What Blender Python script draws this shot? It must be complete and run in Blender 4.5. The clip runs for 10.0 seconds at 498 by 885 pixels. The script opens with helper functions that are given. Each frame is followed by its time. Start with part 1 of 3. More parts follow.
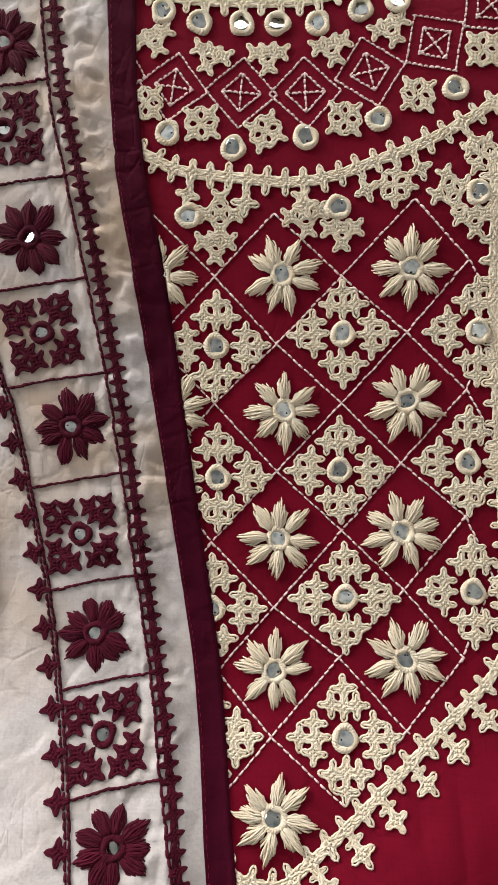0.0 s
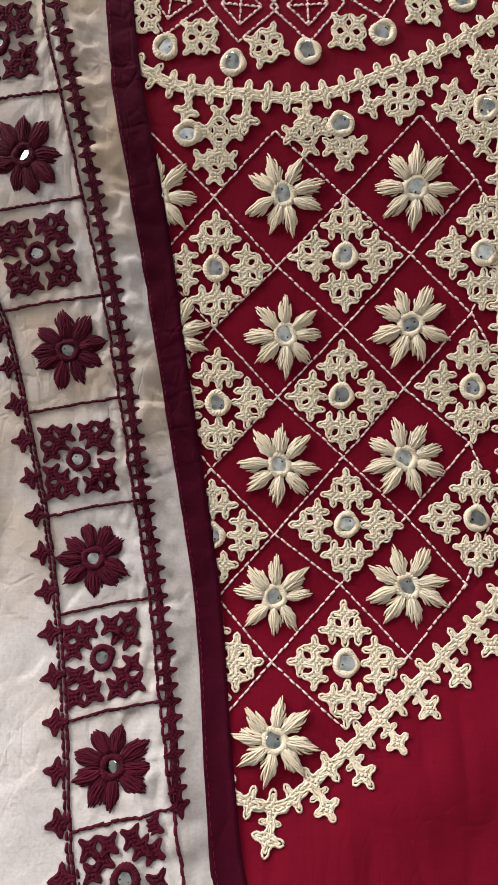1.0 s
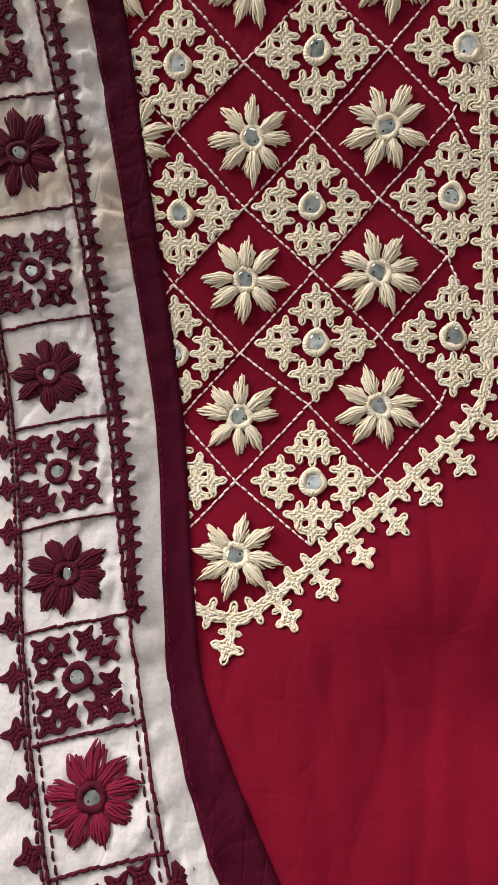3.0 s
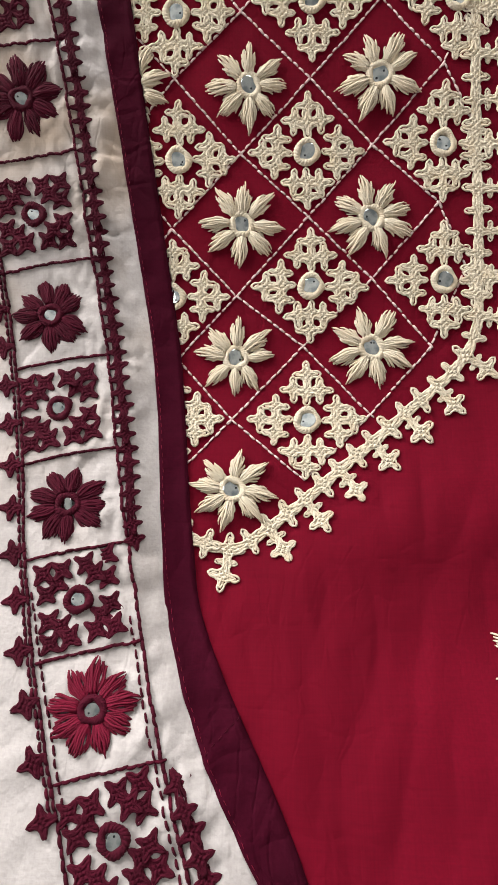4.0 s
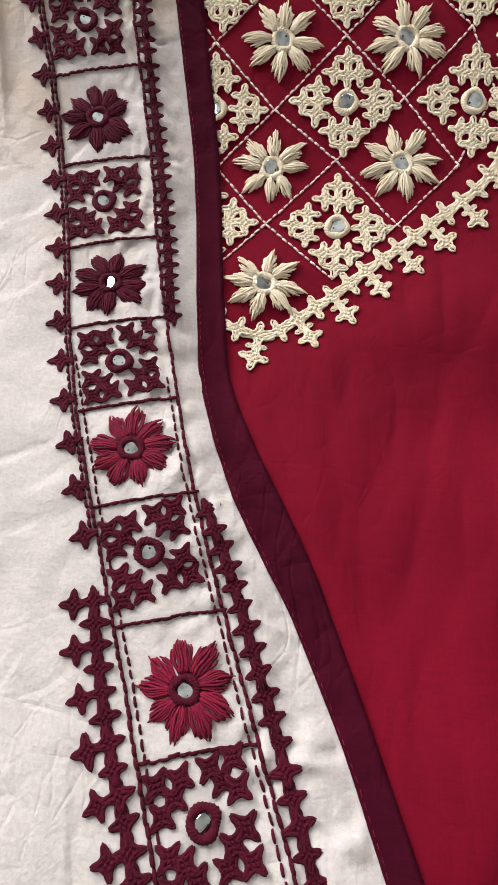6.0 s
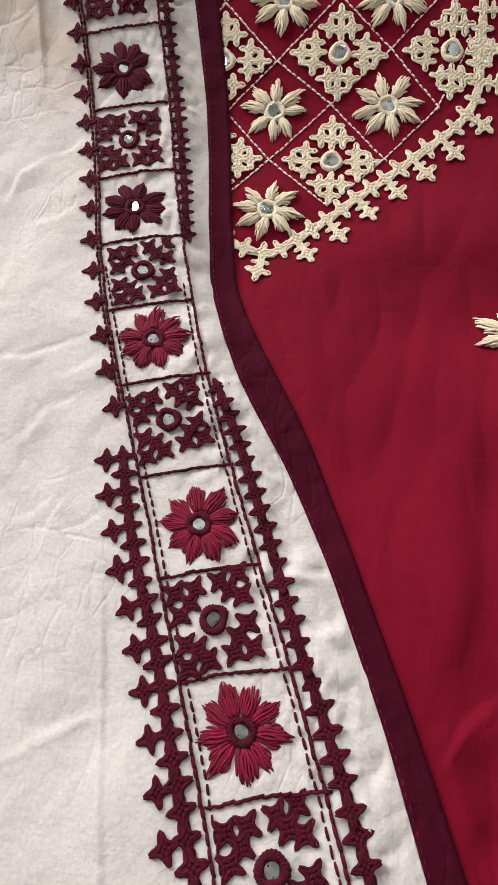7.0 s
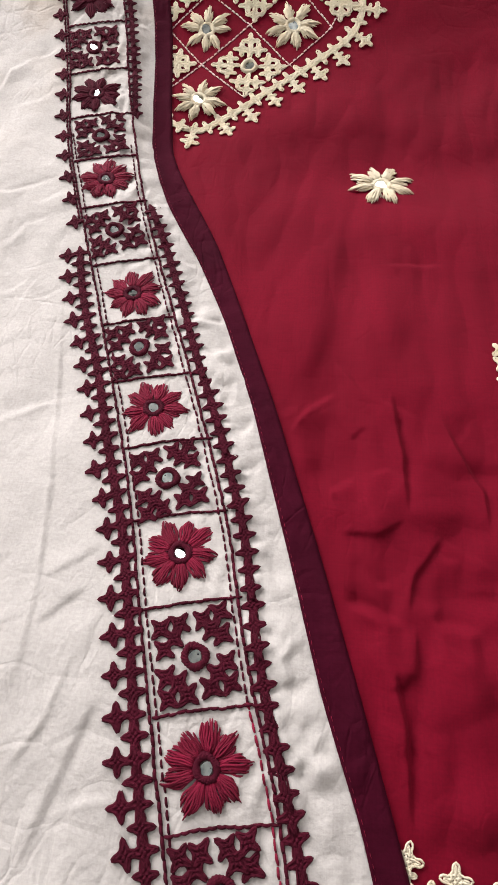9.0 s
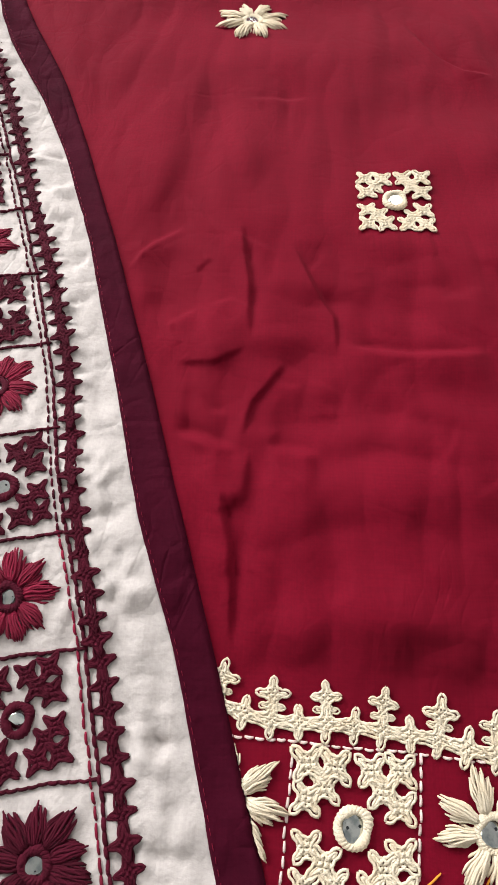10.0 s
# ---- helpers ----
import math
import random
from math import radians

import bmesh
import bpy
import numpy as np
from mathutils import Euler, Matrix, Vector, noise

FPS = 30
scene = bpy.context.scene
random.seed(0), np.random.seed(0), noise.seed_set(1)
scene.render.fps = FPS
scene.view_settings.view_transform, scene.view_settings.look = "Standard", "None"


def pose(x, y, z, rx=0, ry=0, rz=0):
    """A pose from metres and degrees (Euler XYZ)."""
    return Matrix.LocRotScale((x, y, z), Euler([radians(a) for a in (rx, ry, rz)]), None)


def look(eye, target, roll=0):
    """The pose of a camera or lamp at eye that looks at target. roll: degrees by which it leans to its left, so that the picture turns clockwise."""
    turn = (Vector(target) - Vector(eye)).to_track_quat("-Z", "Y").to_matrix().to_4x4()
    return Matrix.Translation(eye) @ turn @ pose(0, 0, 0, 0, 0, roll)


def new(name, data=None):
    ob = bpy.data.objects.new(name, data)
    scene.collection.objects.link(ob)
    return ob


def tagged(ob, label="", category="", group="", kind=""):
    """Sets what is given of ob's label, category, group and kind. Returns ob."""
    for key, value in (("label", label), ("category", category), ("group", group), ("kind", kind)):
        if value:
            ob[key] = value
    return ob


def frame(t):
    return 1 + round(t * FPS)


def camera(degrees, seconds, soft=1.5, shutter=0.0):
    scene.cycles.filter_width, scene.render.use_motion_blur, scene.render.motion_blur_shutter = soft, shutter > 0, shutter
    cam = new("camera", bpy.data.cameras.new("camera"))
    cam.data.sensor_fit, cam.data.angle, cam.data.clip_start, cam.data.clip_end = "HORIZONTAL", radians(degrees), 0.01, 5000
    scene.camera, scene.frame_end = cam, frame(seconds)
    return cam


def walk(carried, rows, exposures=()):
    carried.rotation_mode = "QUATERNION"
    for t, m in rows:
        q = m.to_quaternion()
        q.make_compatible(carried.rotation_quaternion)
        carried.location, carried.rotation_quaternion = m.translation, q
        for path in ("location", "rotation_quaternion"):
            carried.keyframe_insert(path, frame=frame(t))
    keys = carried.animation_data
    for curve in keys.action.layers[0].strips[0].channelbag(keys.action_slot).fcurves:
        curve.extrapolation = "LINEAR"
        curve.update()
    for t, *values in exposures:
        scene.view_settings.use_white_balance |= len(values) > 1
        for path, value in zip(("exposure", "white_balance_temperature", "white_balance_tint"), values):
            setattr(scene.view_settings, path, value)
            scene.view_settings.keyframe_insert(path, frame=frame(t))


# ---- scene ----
# The cloth lies on a bed whose upper half is propped up. "Cloth frame": x across, y up the garment, z off the yoke.
SLOPE, LIFT = 28.0, 0.13
BASE = pose(0, 0, LIFT, SLOPE)
STAGE = pose(0, 0, LIFT, SLOPE - 90)

# ---- camera ----
cam = camera(46.0, 10.0)
# seconds, eye (x, y, z), yaw, pitch, roll in radians, in a frame where the yoke stands upright
ROWS = [
    (0.0, 0.0020, -0.3317, 0.0335, 0.0554, 0.0613, 0.0011),
    (0.5, -0.0005, -0.3284, 0.0176, 0.0579, 0.0514, 0.0015),
    (1.0, 0.0018, -0.3244, -0.0004, 0.0564, 0.0395, 0.0014),
    (1.5, 0.0037, -0.3195, -0.0240, 0.0574, 0.0202, 0.0021),
    (2.0, 0.0013, -0.3167, -0.0373, 0.0576, 0.0121, 0.0030),
    (2.5, 0.0142, -0.3089, -0.0591, 0.0584, -0.0061, 0.0038),
    (4.0, 0.0230, -0.3153, -0.1100, 0.0580, -0.0195, 0.0064),
    (4.5, 0.0144, -0.3193, -0.1253, 0.0560, -0.0269, 0.0086),
    (5.0, 0.0018, -0.3218, -0.1551, 0.0525, -0.0362, 0.0267),
    (5.5, 0.0070, -0.3222, -0.1829, 0.0560, -0.0426, 0.0427),
    (7.0, 0.0247, -0.3872, -0.2668, 0.0850, -0.0439, 0.0505),
    (7.5, 0.0339, -0.4336, -0.2846, 0.0906, -0.0335, 0.0485),
    (8.0, 0.0523, -0.4744, -0.3331, 0.0873, -0.0243, 0.0501),
    (8.5, 0.0580, -0.4982, -0.3719, 0.0884, -0.0104, 0.0521),
    (9.0, 0.0922, -0.4922, -0.4074, 0.0812, -0.0122, 0.0564),
    (9.5, 0.1233, -0.4862, -0.4344, 0.0703, -0.0190, 0.0515),
    (10.0, 0.1650, -0.4651, -0.4720, 0.0404, -0.0749, 0.0219),
]
D = 180 / math.pi


def eye_pose(x, y, z, yaw, pitch, roll):
    way = Vector((-math.sin(yaw) * math.cos(pitch), math.cos(yaw) * math.cos(pitch), math.sin(pitch)))
    return STAGE @ look((x, y, z), Vector((x, y, z)) + way, roll * D)


walk(cam, [(t, eye_pose(*r)) for t, *r in ROWS], exposures=[(0.0, -0.20), (2.5, -0.10), (5.5, 0.0), (7.5, -0.12), (8.5, -0.02), (9.5, 0.12), (10.0, 0.16)])

# ---- light ----
world = bpy.data.worlds.new("world")
scene.world = world
world.use_nodes = True
wn = world.node_tree
sky = wn.nodes.new("ShaderNodeTexSky")
sky.sky_type, sky.sun_disc = "NISHITA", False
sky.sun_elevation, sky.sun_rotation = radians(40), radians(200)
wn.links.new(sky.outputs[0], wn.nodes["Background"].inputs[0])
wn.nodes["Background"].inputs[1].default_value = 0.12


def area_lamp(name, sx, sy, watts, colour, m):
    data = bpy.data.lights.new(name, "AREA")
    data.shape, data.size, data.size_y, data.energy, data.color = "RECTANGLE", sx, sy, watts, colour
    ob = new(name, data)
    ob.matrix_world = m
    return ob


# Soft lamps added at two assumed windows, both out of view, to light the cloth.
area_lamp("unseen_window_lamp", 1.5, 1.3, 150, (1.0, 0.985, 0.99), look((-1.85, 1.0, 1.5), (0, -0.1, 0.1)))
area_lamp("unseen_window_lamp", 1.3, 1.3, 74, (1.0, 0.985, 0.99), look((0.5, 2.05, 1.6), (0, -0.1, 0.1)))


# ---- materials ----
def material(name, colour, rough=0.8, metal=0.0, second=None, patch=8.0, grain=900.0, bump=0.15, sheen=0.0, island=0.0, weave=0.0, amount=0.35, crumple=0.0, shine=0.25, depth=0.0004, stain=None, slub=0.0):
    m = bpy.data.materials.new(name)
    m.use_nodes = True
    n, l = m.node_tree.nodes, m.node_tree.links
    b = n["Principled BSDF"]
    b.inputs["Roughness"].default_value, b.inputs["Metallic"].default_value = rough, metal
    b.inputs["Sheen Weight"].default_value = sheen
    b.inputs["Specular IOR Level"].default_value = shine
    b.inputs["Sheen Roughness"].default_value = 0.4
    co = n.new("ShaderNodeTexCoord")

    def tex(scale, detail=4.0):
        t = n.new("ShaderNodeTexNoise")
        t.inputs["Scale"].default_value, t.inputs["Detail"].default_value = scale, detail
        l.new(co.outputs["Object"], t.inputs["Vector"])
        return t.outputs["Fac"]

    def mix(fac, a, c, kind="MIX"):
        x = n.new("ShaderNodeMix")
        x.data_type, x.blend_type = "RGBA", kind
        for key, v in ((0, fac), (6, a), (7, c)):
            if hasattr(v, "links") or isinstance(v, bpy.types.NodeSocket):
                l.new(v, x.inputs[key])
            else:
                x.inputs[key].default_value = (*v, 1) if isinstance(v, tuple) else v
        return x.outputs[2]

    def ramp(v, lo, hi):
        r = n.new("ShaderNodeMapRange")
        r.inputs["From Min"].default_value, r.inputs["From Max"].default_value = lo, hi
        l.new(v, r.inputs["Value"])
        return r.outputs["Result"]

    dark = tuple(0.62 * v for v in colour)
    out = mix(ramp(tex(grain, 2.0), 0.35, 0.65), dark, colour)
    out = mix(1 - amount, out, colour) if amount < 1 else out
    if second:
        fac = ramp(tex(patch, 5.0), 0.43, 0.64)
        if stain:
            axes = n.new("ShaderNodeSeparateXYZ")
            l.new(co.outputs["Object"], axes.inputs[0])
            reach = n.new("ShaderNodeMath")
            reach.operation = "MULTIPLY"
            l.new(ramp(axes.outputs[1], *stain), reach.inputs[0])
            l.new(fac, reach.inputs[1])
            fac = reach.outputs[0]
        out = mix(fac, out, second)
    if slub:
        for stretch in ((1400.0, 45.0, 0.0), (45.0, 1400.0, 0.0)):
            where = n.new("ShaderNodeMapping")
            where.inputs["Scale"].default_value = stretch
            l.new(co.outputs["Object"], where.inputs["Vector"])
            yarn = n.new("ShaderNodeTexNoise")
            yarn.inputs["Scale"].default_value, yarn.inputs["Detail"].default_value = 1.0, 2.0
            l.new(where.outputs[0], yarn.inputs["Vector"])
            out = mix(ramp(yarn.outputs["Fac"], 0.3, 0.7), mix(slub, out, (0.0, 0.0, 0.0)), out)
    if island:
        g = n.new("ShaderNodeNewGeometry")
        out = mix(ramp(g.outputs["Random Per Island"], 0, 1), mix(island, out, (0.0, 0.0, 0.0)), out)
        o = n.new("ShaderNodeObjectInfo")
        out = mix(ramp(o.outputs["Random"], 0, 1), mix(island * .7, out, (0.0, 0.0, 0.0)), out)
    l.new(out, b.inputs["Base Color"])
    height = tex(grain, 3.0)
    if weave:
        sep = n.new("ShaderNodeSeparateXYZ")
        l.new(co.outputs["Object"], sep.inputs[0])
        waves = []
        for axis in (0, 1):
            s = n.new("ShaderNodeMath")
            s.operation = "MULTIPLY"
            l.new(sep.outputs[axis], s.inputs[0])
            s.inputs[1].default_value = weave
            w = n.new("ShaderNodeMath")
            w.operation = "SINE"
            l.new(s.outputs[0], w.inputs[0])
            waves.append(w.outputs[0])
        p = n.new("ShaderNodeMath")
        p.operation = "MULTIPLY"
        l.new(waves[0], p.inputs[0]), l.new(waves[1], p.inputs[1])
        q = n.new("ShaderNodeMath")
        q.operation = "MULTIPLY_ADD"
        l.new(p.outputs[0], q.inputs[0]), l.new(height, q.inputs[2])
        q.inputs[1].default_value = 0.12
        height = q.outputs[0]
    bp = n.new("ShaderNodeBump")
    bp.inputs["Strength"].default_value, bp.inputs["Distance"].default_value = bump, depth
    l.new(height, bp.inputs["Height"])
    if crumple:
        big = n.new("ShaderNodeBump")
        big.inputs["Strength"].default_value, big.inputs["Distance"].default_value = 1.0, crumple
        warp = n.new("ShaderNodeTexNoise")
        warp.inputs["Scale"].default_value, warp.inputs["Detail"].default_value = 14.0, 2.0
        l.new(co.outputs["Object"], warp.inputs["Vector"])
        bend = n.new("ShaderNodeVectorMath")
        bend.operation = "MULTIPLY_ADD"
        l.new(warp.outputs["Color"], bend.inputs[0]), l.new(co.outputs["Object"], bend.inputs[2])
        bend.inputs[1].default_value = (0.035, 0.035, 0.0)
        total = None
        for size, stretch, share in ((26.0, (1.0, 0.55, 0.0), 1.0), (55.0, (0.6, 1.0, 0.0), 0.55), (105.0, (1.0, 0.5, 0.0), 0.4)):
            where = n.new("ShaderNodeMapping")
            where.inputs["Scale"].default_value, where.inputs["Rotation"].default_value = stretch, (0.0, 0.0, 0.5 * share)
            l.new(bend.outputs[0], where.inputs["Vector"])
            cell = n.new("ShaderNodeTexVoronoi")
            cell.feature = "DISTANCE_TO_EDGE"
            cell.inputs["Scale"].default_value = size
            l.new(where.outputs[0], cell.inputs["Vector"])
            lines = ramp(cell.outputs["Distance"], 0.0, 0.10)
            here = n.new("ShaderNodeMath")
            here.operation = "MULTIPLY"
            l.new(ramp(tex(9.0 + 8.0 * share, 2.0), 0.42, 0.60), here.inputs[0])
            here.inputs[1].default_value = share
            fold = n.new("ShaderNodeMath")
            fold.operation = "MULTIPLY"
            l.new(lines, fold.inputs[0]), l.new(here.outputs[0], fold.inputs[1])
            if total:
                both = n.new("ShaderNodeMath")
                l.new(total, both.inputs[0]), l.new(fold.outputs[0], both.inputs[1])
                total = both.outputs[0]
            else:
                total = fold.outputs[0]
        fine = n.new("ShaderNodeMath")
        fine.operation = "MULTIPLY_ADD"
        l.new(tex(150.0, 4.0), fine.inputs[0]), l.new(total, fine.inputs[2])
        fine.inputs[1].default_value = 1.3
        l.new(fine.outputs[0], big.inputs["Height"])
        l.new(big.outputs[0], bp.inputs["Normal"])
    l.new(bp.outputs[0], b.inputs["Normal"])
    return m


RED = material("red_cotton", (0.138, 0.0016, 0.0115), 0.85, second=(0.117, 0.0013, 0.0096), patch=14, grain=700, bump=0.25, weave=16000, amount=0.3, crumple=0.00025, shine=0.07, slub=0.10)
BINDING = material("maroon_cotton", (0.044, 0.0021, 0.0098), 0.85, second=(0.034, 0.0017, 0.0078), patch=20, grain=700, bump=0.25, weave=16000, amount=0.3, crumple=0.0007, shine=0.04, slub=0.12)
CREAM = material("cream_cotton", (0.448, 0.410, 0.386), 0.9, second=(0.375, 0.29, 0.215), patch=15, grain=600, bump=0.3, weave=16000, amount=0.25, crumple=0.0005, shine=0.1, stain=(-.22, .10), slub=0.055)
IVORY = material("ivory_thread", (0.74, 0.65, 0.49), 0.9, second=(0.66, 0.55, 0.39), patch=60, grain=2400, bump=1.0, island=0.11, shine=0.08, depth=0.0006)
PINK = material("pale_pink_thread", (0.78, 0.60, 0.55), 0.9, grain=2400, bump=0.8, island=0.15, shine=0.08, depth=0.0006)
MAROON = material("maroon_thread", (0.078, 0.0040, 0.0155), 0.8, grain=2400, bump=1.0, island=0.35, shine=0.1, depth=0.0006)
CRIMSON = material("crimson_thread", (0.245, 0.0065, 0.035), 0.7, second=(0.165, 0.004, 0.023), patch=80, grain=2400, bump=1.0, island=0.35, shine=0.15, depth=0.0006)
# Darker patches and per-disc tint put varied reflections into the mirror colour.
MIRROR = material("mirror_glass", (0.78, 0.82, 0.78), 0.05, metal=1.0, second=(0.38, 0.43, 0.43), patch=260, grain=350, bump=0.04, amount=0.2, island=0.35)
SPECK = material("mirror_speck", (0.012, 0.014, 0.016), 0.6, grain=2000, bump=0.2)
PAINT = material("wall_paint", (0.50, 0.49, 0.48), 0.9, grain=60, bump=0.1, amount=0.1)
# Grey of the unseen ceiling, set by how bright the mirrors reflect it.
CEILING = material("ceiling_paint", (0.42, 0.42, 0.42), 0.9, grain=60, bump=0.1, amount=0.1)
SHEET = material("bed_sheet", (0.55, 0.50, 0.45), 0.9, grain=300, bump=0.2)


# ---- the lie of the cloth ----
def table(ys, zs, soft=9):
    a = np.arange(-1.0, 0.7001, 0.004)
    v = np.interp(a, ys, zs)
    k = np.hanning(2 * soft + 1)
    return a, np.convolve(np.pad(v, soft, mode="edge"), k / k.sum(), "valid")


KY, KZ = table([-.9, -.75, -.6, -.55, -.51, -.47, -.433, -.4, -.36, -.32, -.27, -.22, -.185, -.14, -.104, -.07, -.034, 0, .038, .073, .114, .147, .183, .23, .3, .5],
               [.39, .325, .252, .232, .214, .191, .171, .152, .130, .106, .080, .055, .036, .021, .009, .002, 0, 0, 0, .003, .006, .009, .014, .016, .018, .020], 5)
SY, SZ = table([-.35, -.2], [0, -.045])
DY, DZ = table([-.9, -.36, -.30, -.25, -.19, -.13, -.09, -.05, .5], [.004, .003, .006, .010, .012, .009, .008, .004, .003])
# edges of the scarf's binding: y, inner x, outer x
EY = np.array([.5, .3006, .2523, .2046, .1583, .099, .0423, -.0143, -.069, -.115, -.144, -.192, -.2196, -.2446, -.2674, -.29, -.335, -.39, -.4717, -.526, -.571, -.607, -.641, -.78])[::-1]
EL = np.array([-.095, -.0941, -.0928, -.0894, -.082, -.0726, -.064, -.0548, -.0456, -.0402, -.0375, -.0315, -.0212, -.0102, .0034, .0183, .0418, .065, .0928, .1105, .1287, .1391, .1496, .195])[::-1]
RY = np.array([.5, .3005, .2522, .2045, .1582, .099, .0423, -.0143, -.069, -.115, -.144, -.1915, -.2117, -.2327, -.2522, -.2761, -.3258, -.3908, -.4688, -.5256, -.578, -.6147, -.640, -.78])[::-1]
RX = np.array([-.079, -.0789, -.0786, -.0737, -.0647, -.0558, -.0486, -.04, -.0315, -.0268, -.0236, -.0168, -.0077, .0039, .0158, .0293, .0515, .0789, .1083, .1284, .1458, .1573, .1663, .21])[::-1]


def soften(ys, xs):
    a = np.arange(-0.78, 0.5, 0.004)
    v = np.interp(a, ys, xs)
    k = np.hanning(9)
    return a, np.convolve(np.pad(v, 4, mode="edge"), k / k.sum(), "valid")


ELY, ELX = soften(EY, EL)
ERY, ERX = soften(RY, RX)


def edge_in(y):
    return np.interp(y, ELY, ELX)


def edge_out(y):
    return np.interp(y, ERY, ERX)


def smooth01(v):
    v = np.clip(v, 0, 1)
    return v * v * (3 - 2 * v)


def crease(x, y, line, width, depth, step, shake):
    """A pinched fold that fades out at its ends: a narrow ridge or valley, with one side lifted by step."""
    best, side, fade = np.full(np.shape(x), 9.0), np.zeros(np.shape(x)), np.zeros(np.shape(x))
    count = len(line) - 1
    for k, ((ax, ay), (bx, by)) in enumerate(zip(line, line[1:])):
        dx, dy = bx - ax, by - ay
        n2 = dx * dx + dy * dy
        u = np.clip(((x - ax) * dx + (y - ay) * dy) / n2, 0, 1)
        px, py = x - ax - u * dx, y - ay - u * dy
        d = np.hypot(px, py)
        s = (px * dy - py * dx) / math.sqrt(n2)
        near = d < best
        best, side = np.where(near, d, best), np.where(near, s, side)
        t = (k + u) / count
        fade = np.where(near, smooth01(3.5 * t) * smooth01(3.5 * (1 - t)), fade)
    best, side = best + shake, side + shake
    thin = .42 * width
    return fade * (depth * np.exp(-np.abs(best) / thin) + step * np.exp(-np.abs(best) / (4 * width)) * np.tanh(side / thin))


def roll(x, y, line, width, sway):
    """A soft wide swell along a line, from 0 to 1."""
    best, fade = np.full(np.shape(x), 9.0), np.zeros(np.shape(x))
    count = len(line) - 1
    for k, ((ax, ay), (bx, by)) in enumerate(zip(line, line[1:])):
        dx, dy = bx - ax, by - ay
        u = np.clip(((x - ax) * dx + (y - ay) * dy) / (dx * dx + dy * dy), 0, 1)
        d = np.hypot(x - ax - u * dx, y - ay - u * dy)
        near = d < best
        t = (k + u) / count
        best, fade = np.where(near, d, best), np.where(near, smooth01(3 * t) * smooth01(3 * (1 - t)), fade)
    return fade * np.exp(-((best + sway) / width) ** 2)


KURTA_FOLDS = [
    ([(.1458, -.3753), (.152, -.4125), (.1534, -.4457)], .0022, -.0022, .0012),
    ([(.1534, -.4457), (.1362, -.4545), (.1144, -.455)], .0018, .0010, .0004),
    ([(.1957, -.4449), (.2279, -.4485), (.2712, -.4469)], .0022, -.0022, .0014),
    ([(.1719, -.3855), (.1852, -.4151), (.1947, -.4304), (.1955, -.4533)], .002, -.0014, .0010),
    ([(.245, -.2148), (.2643, -.2468), (.281, -.2593), (.3025, -.2639)], .002, -.0024, .0012),
    ([(.0829, -.4103), (.098, -.3899), (.1153, -.3792)], .002, .0018, .0008),
    ([(.1120, -.3555), (.1230, -.3690), (.1345, -.3830)], .0018, -.0008, .0004),
    ([(.1096, -.4363), (.1257, -.427)], .002, -.0016, .0008),
    ([(.118, -.4866), (.1337, -.4899), (.1493, -.4944)], .003, -.0024, .0016),
    ([(.1618, -.4929), (.1868, -.4959)], .003, -.0020, .0012),
    ([(.1543, -.4955), (.153, -.5186)], .003, .0016, .0008),
    ([(.1727, -.4524), (.1555, -.474), (.152, -.490)], .002, -.0016, .0008),
    ([(.1429, -.5089), (.1492, -.5345), (.1514, -.5771)], .0024, -.0022, .0012),
    ([(.1383, -.2866), (.1663, -.2856), (.1848, -.285)], .002, -.0008, .0004),
]
# soft wide valleys and rolls of the kurta: line, width, height
KURTA_ROLLS = [
    ([(.1219, -.2300), (.1235, -.3041), (.1136, -.3528), (.0970, -.3996)], .011, -.0034),
    ([(.1500, -.2000), (.1480, -.3041), (.1400, -.3700), (.1250, -.4200)], .014, .0026),
    ([(.1659, -.5057), (.2163, -.4939), (.2624, -.5031)], .008, -.0030),
    ([(.1614, -.4806), (.2074, -.4770), (.2652, -.4857)], .007, -.0024),
    ([(.1700, -.5300), (.2100, -.5250), (.2700, -.5350)], .010, -.0028),
    ([(.1600, -.5600), (.2200, -.5560), (.2800, -.5620)], .010, .0024),
    ([(.1750, -.4200), (.2100, -.4250), (.2700, -.4200)], .010, -.0028),
    ([(.1050, -.4250), (.1300, -.4350), (.1450, -.4700)], .009, .0026),
    ([(.1100, -.4700), (.1280, -.5000), (.1350, -.5500)], .009, -.0026),
    ([(.1500, -.0979), (.1480, -.1646), (.1484, -.2380)], .010, -.0016),
]
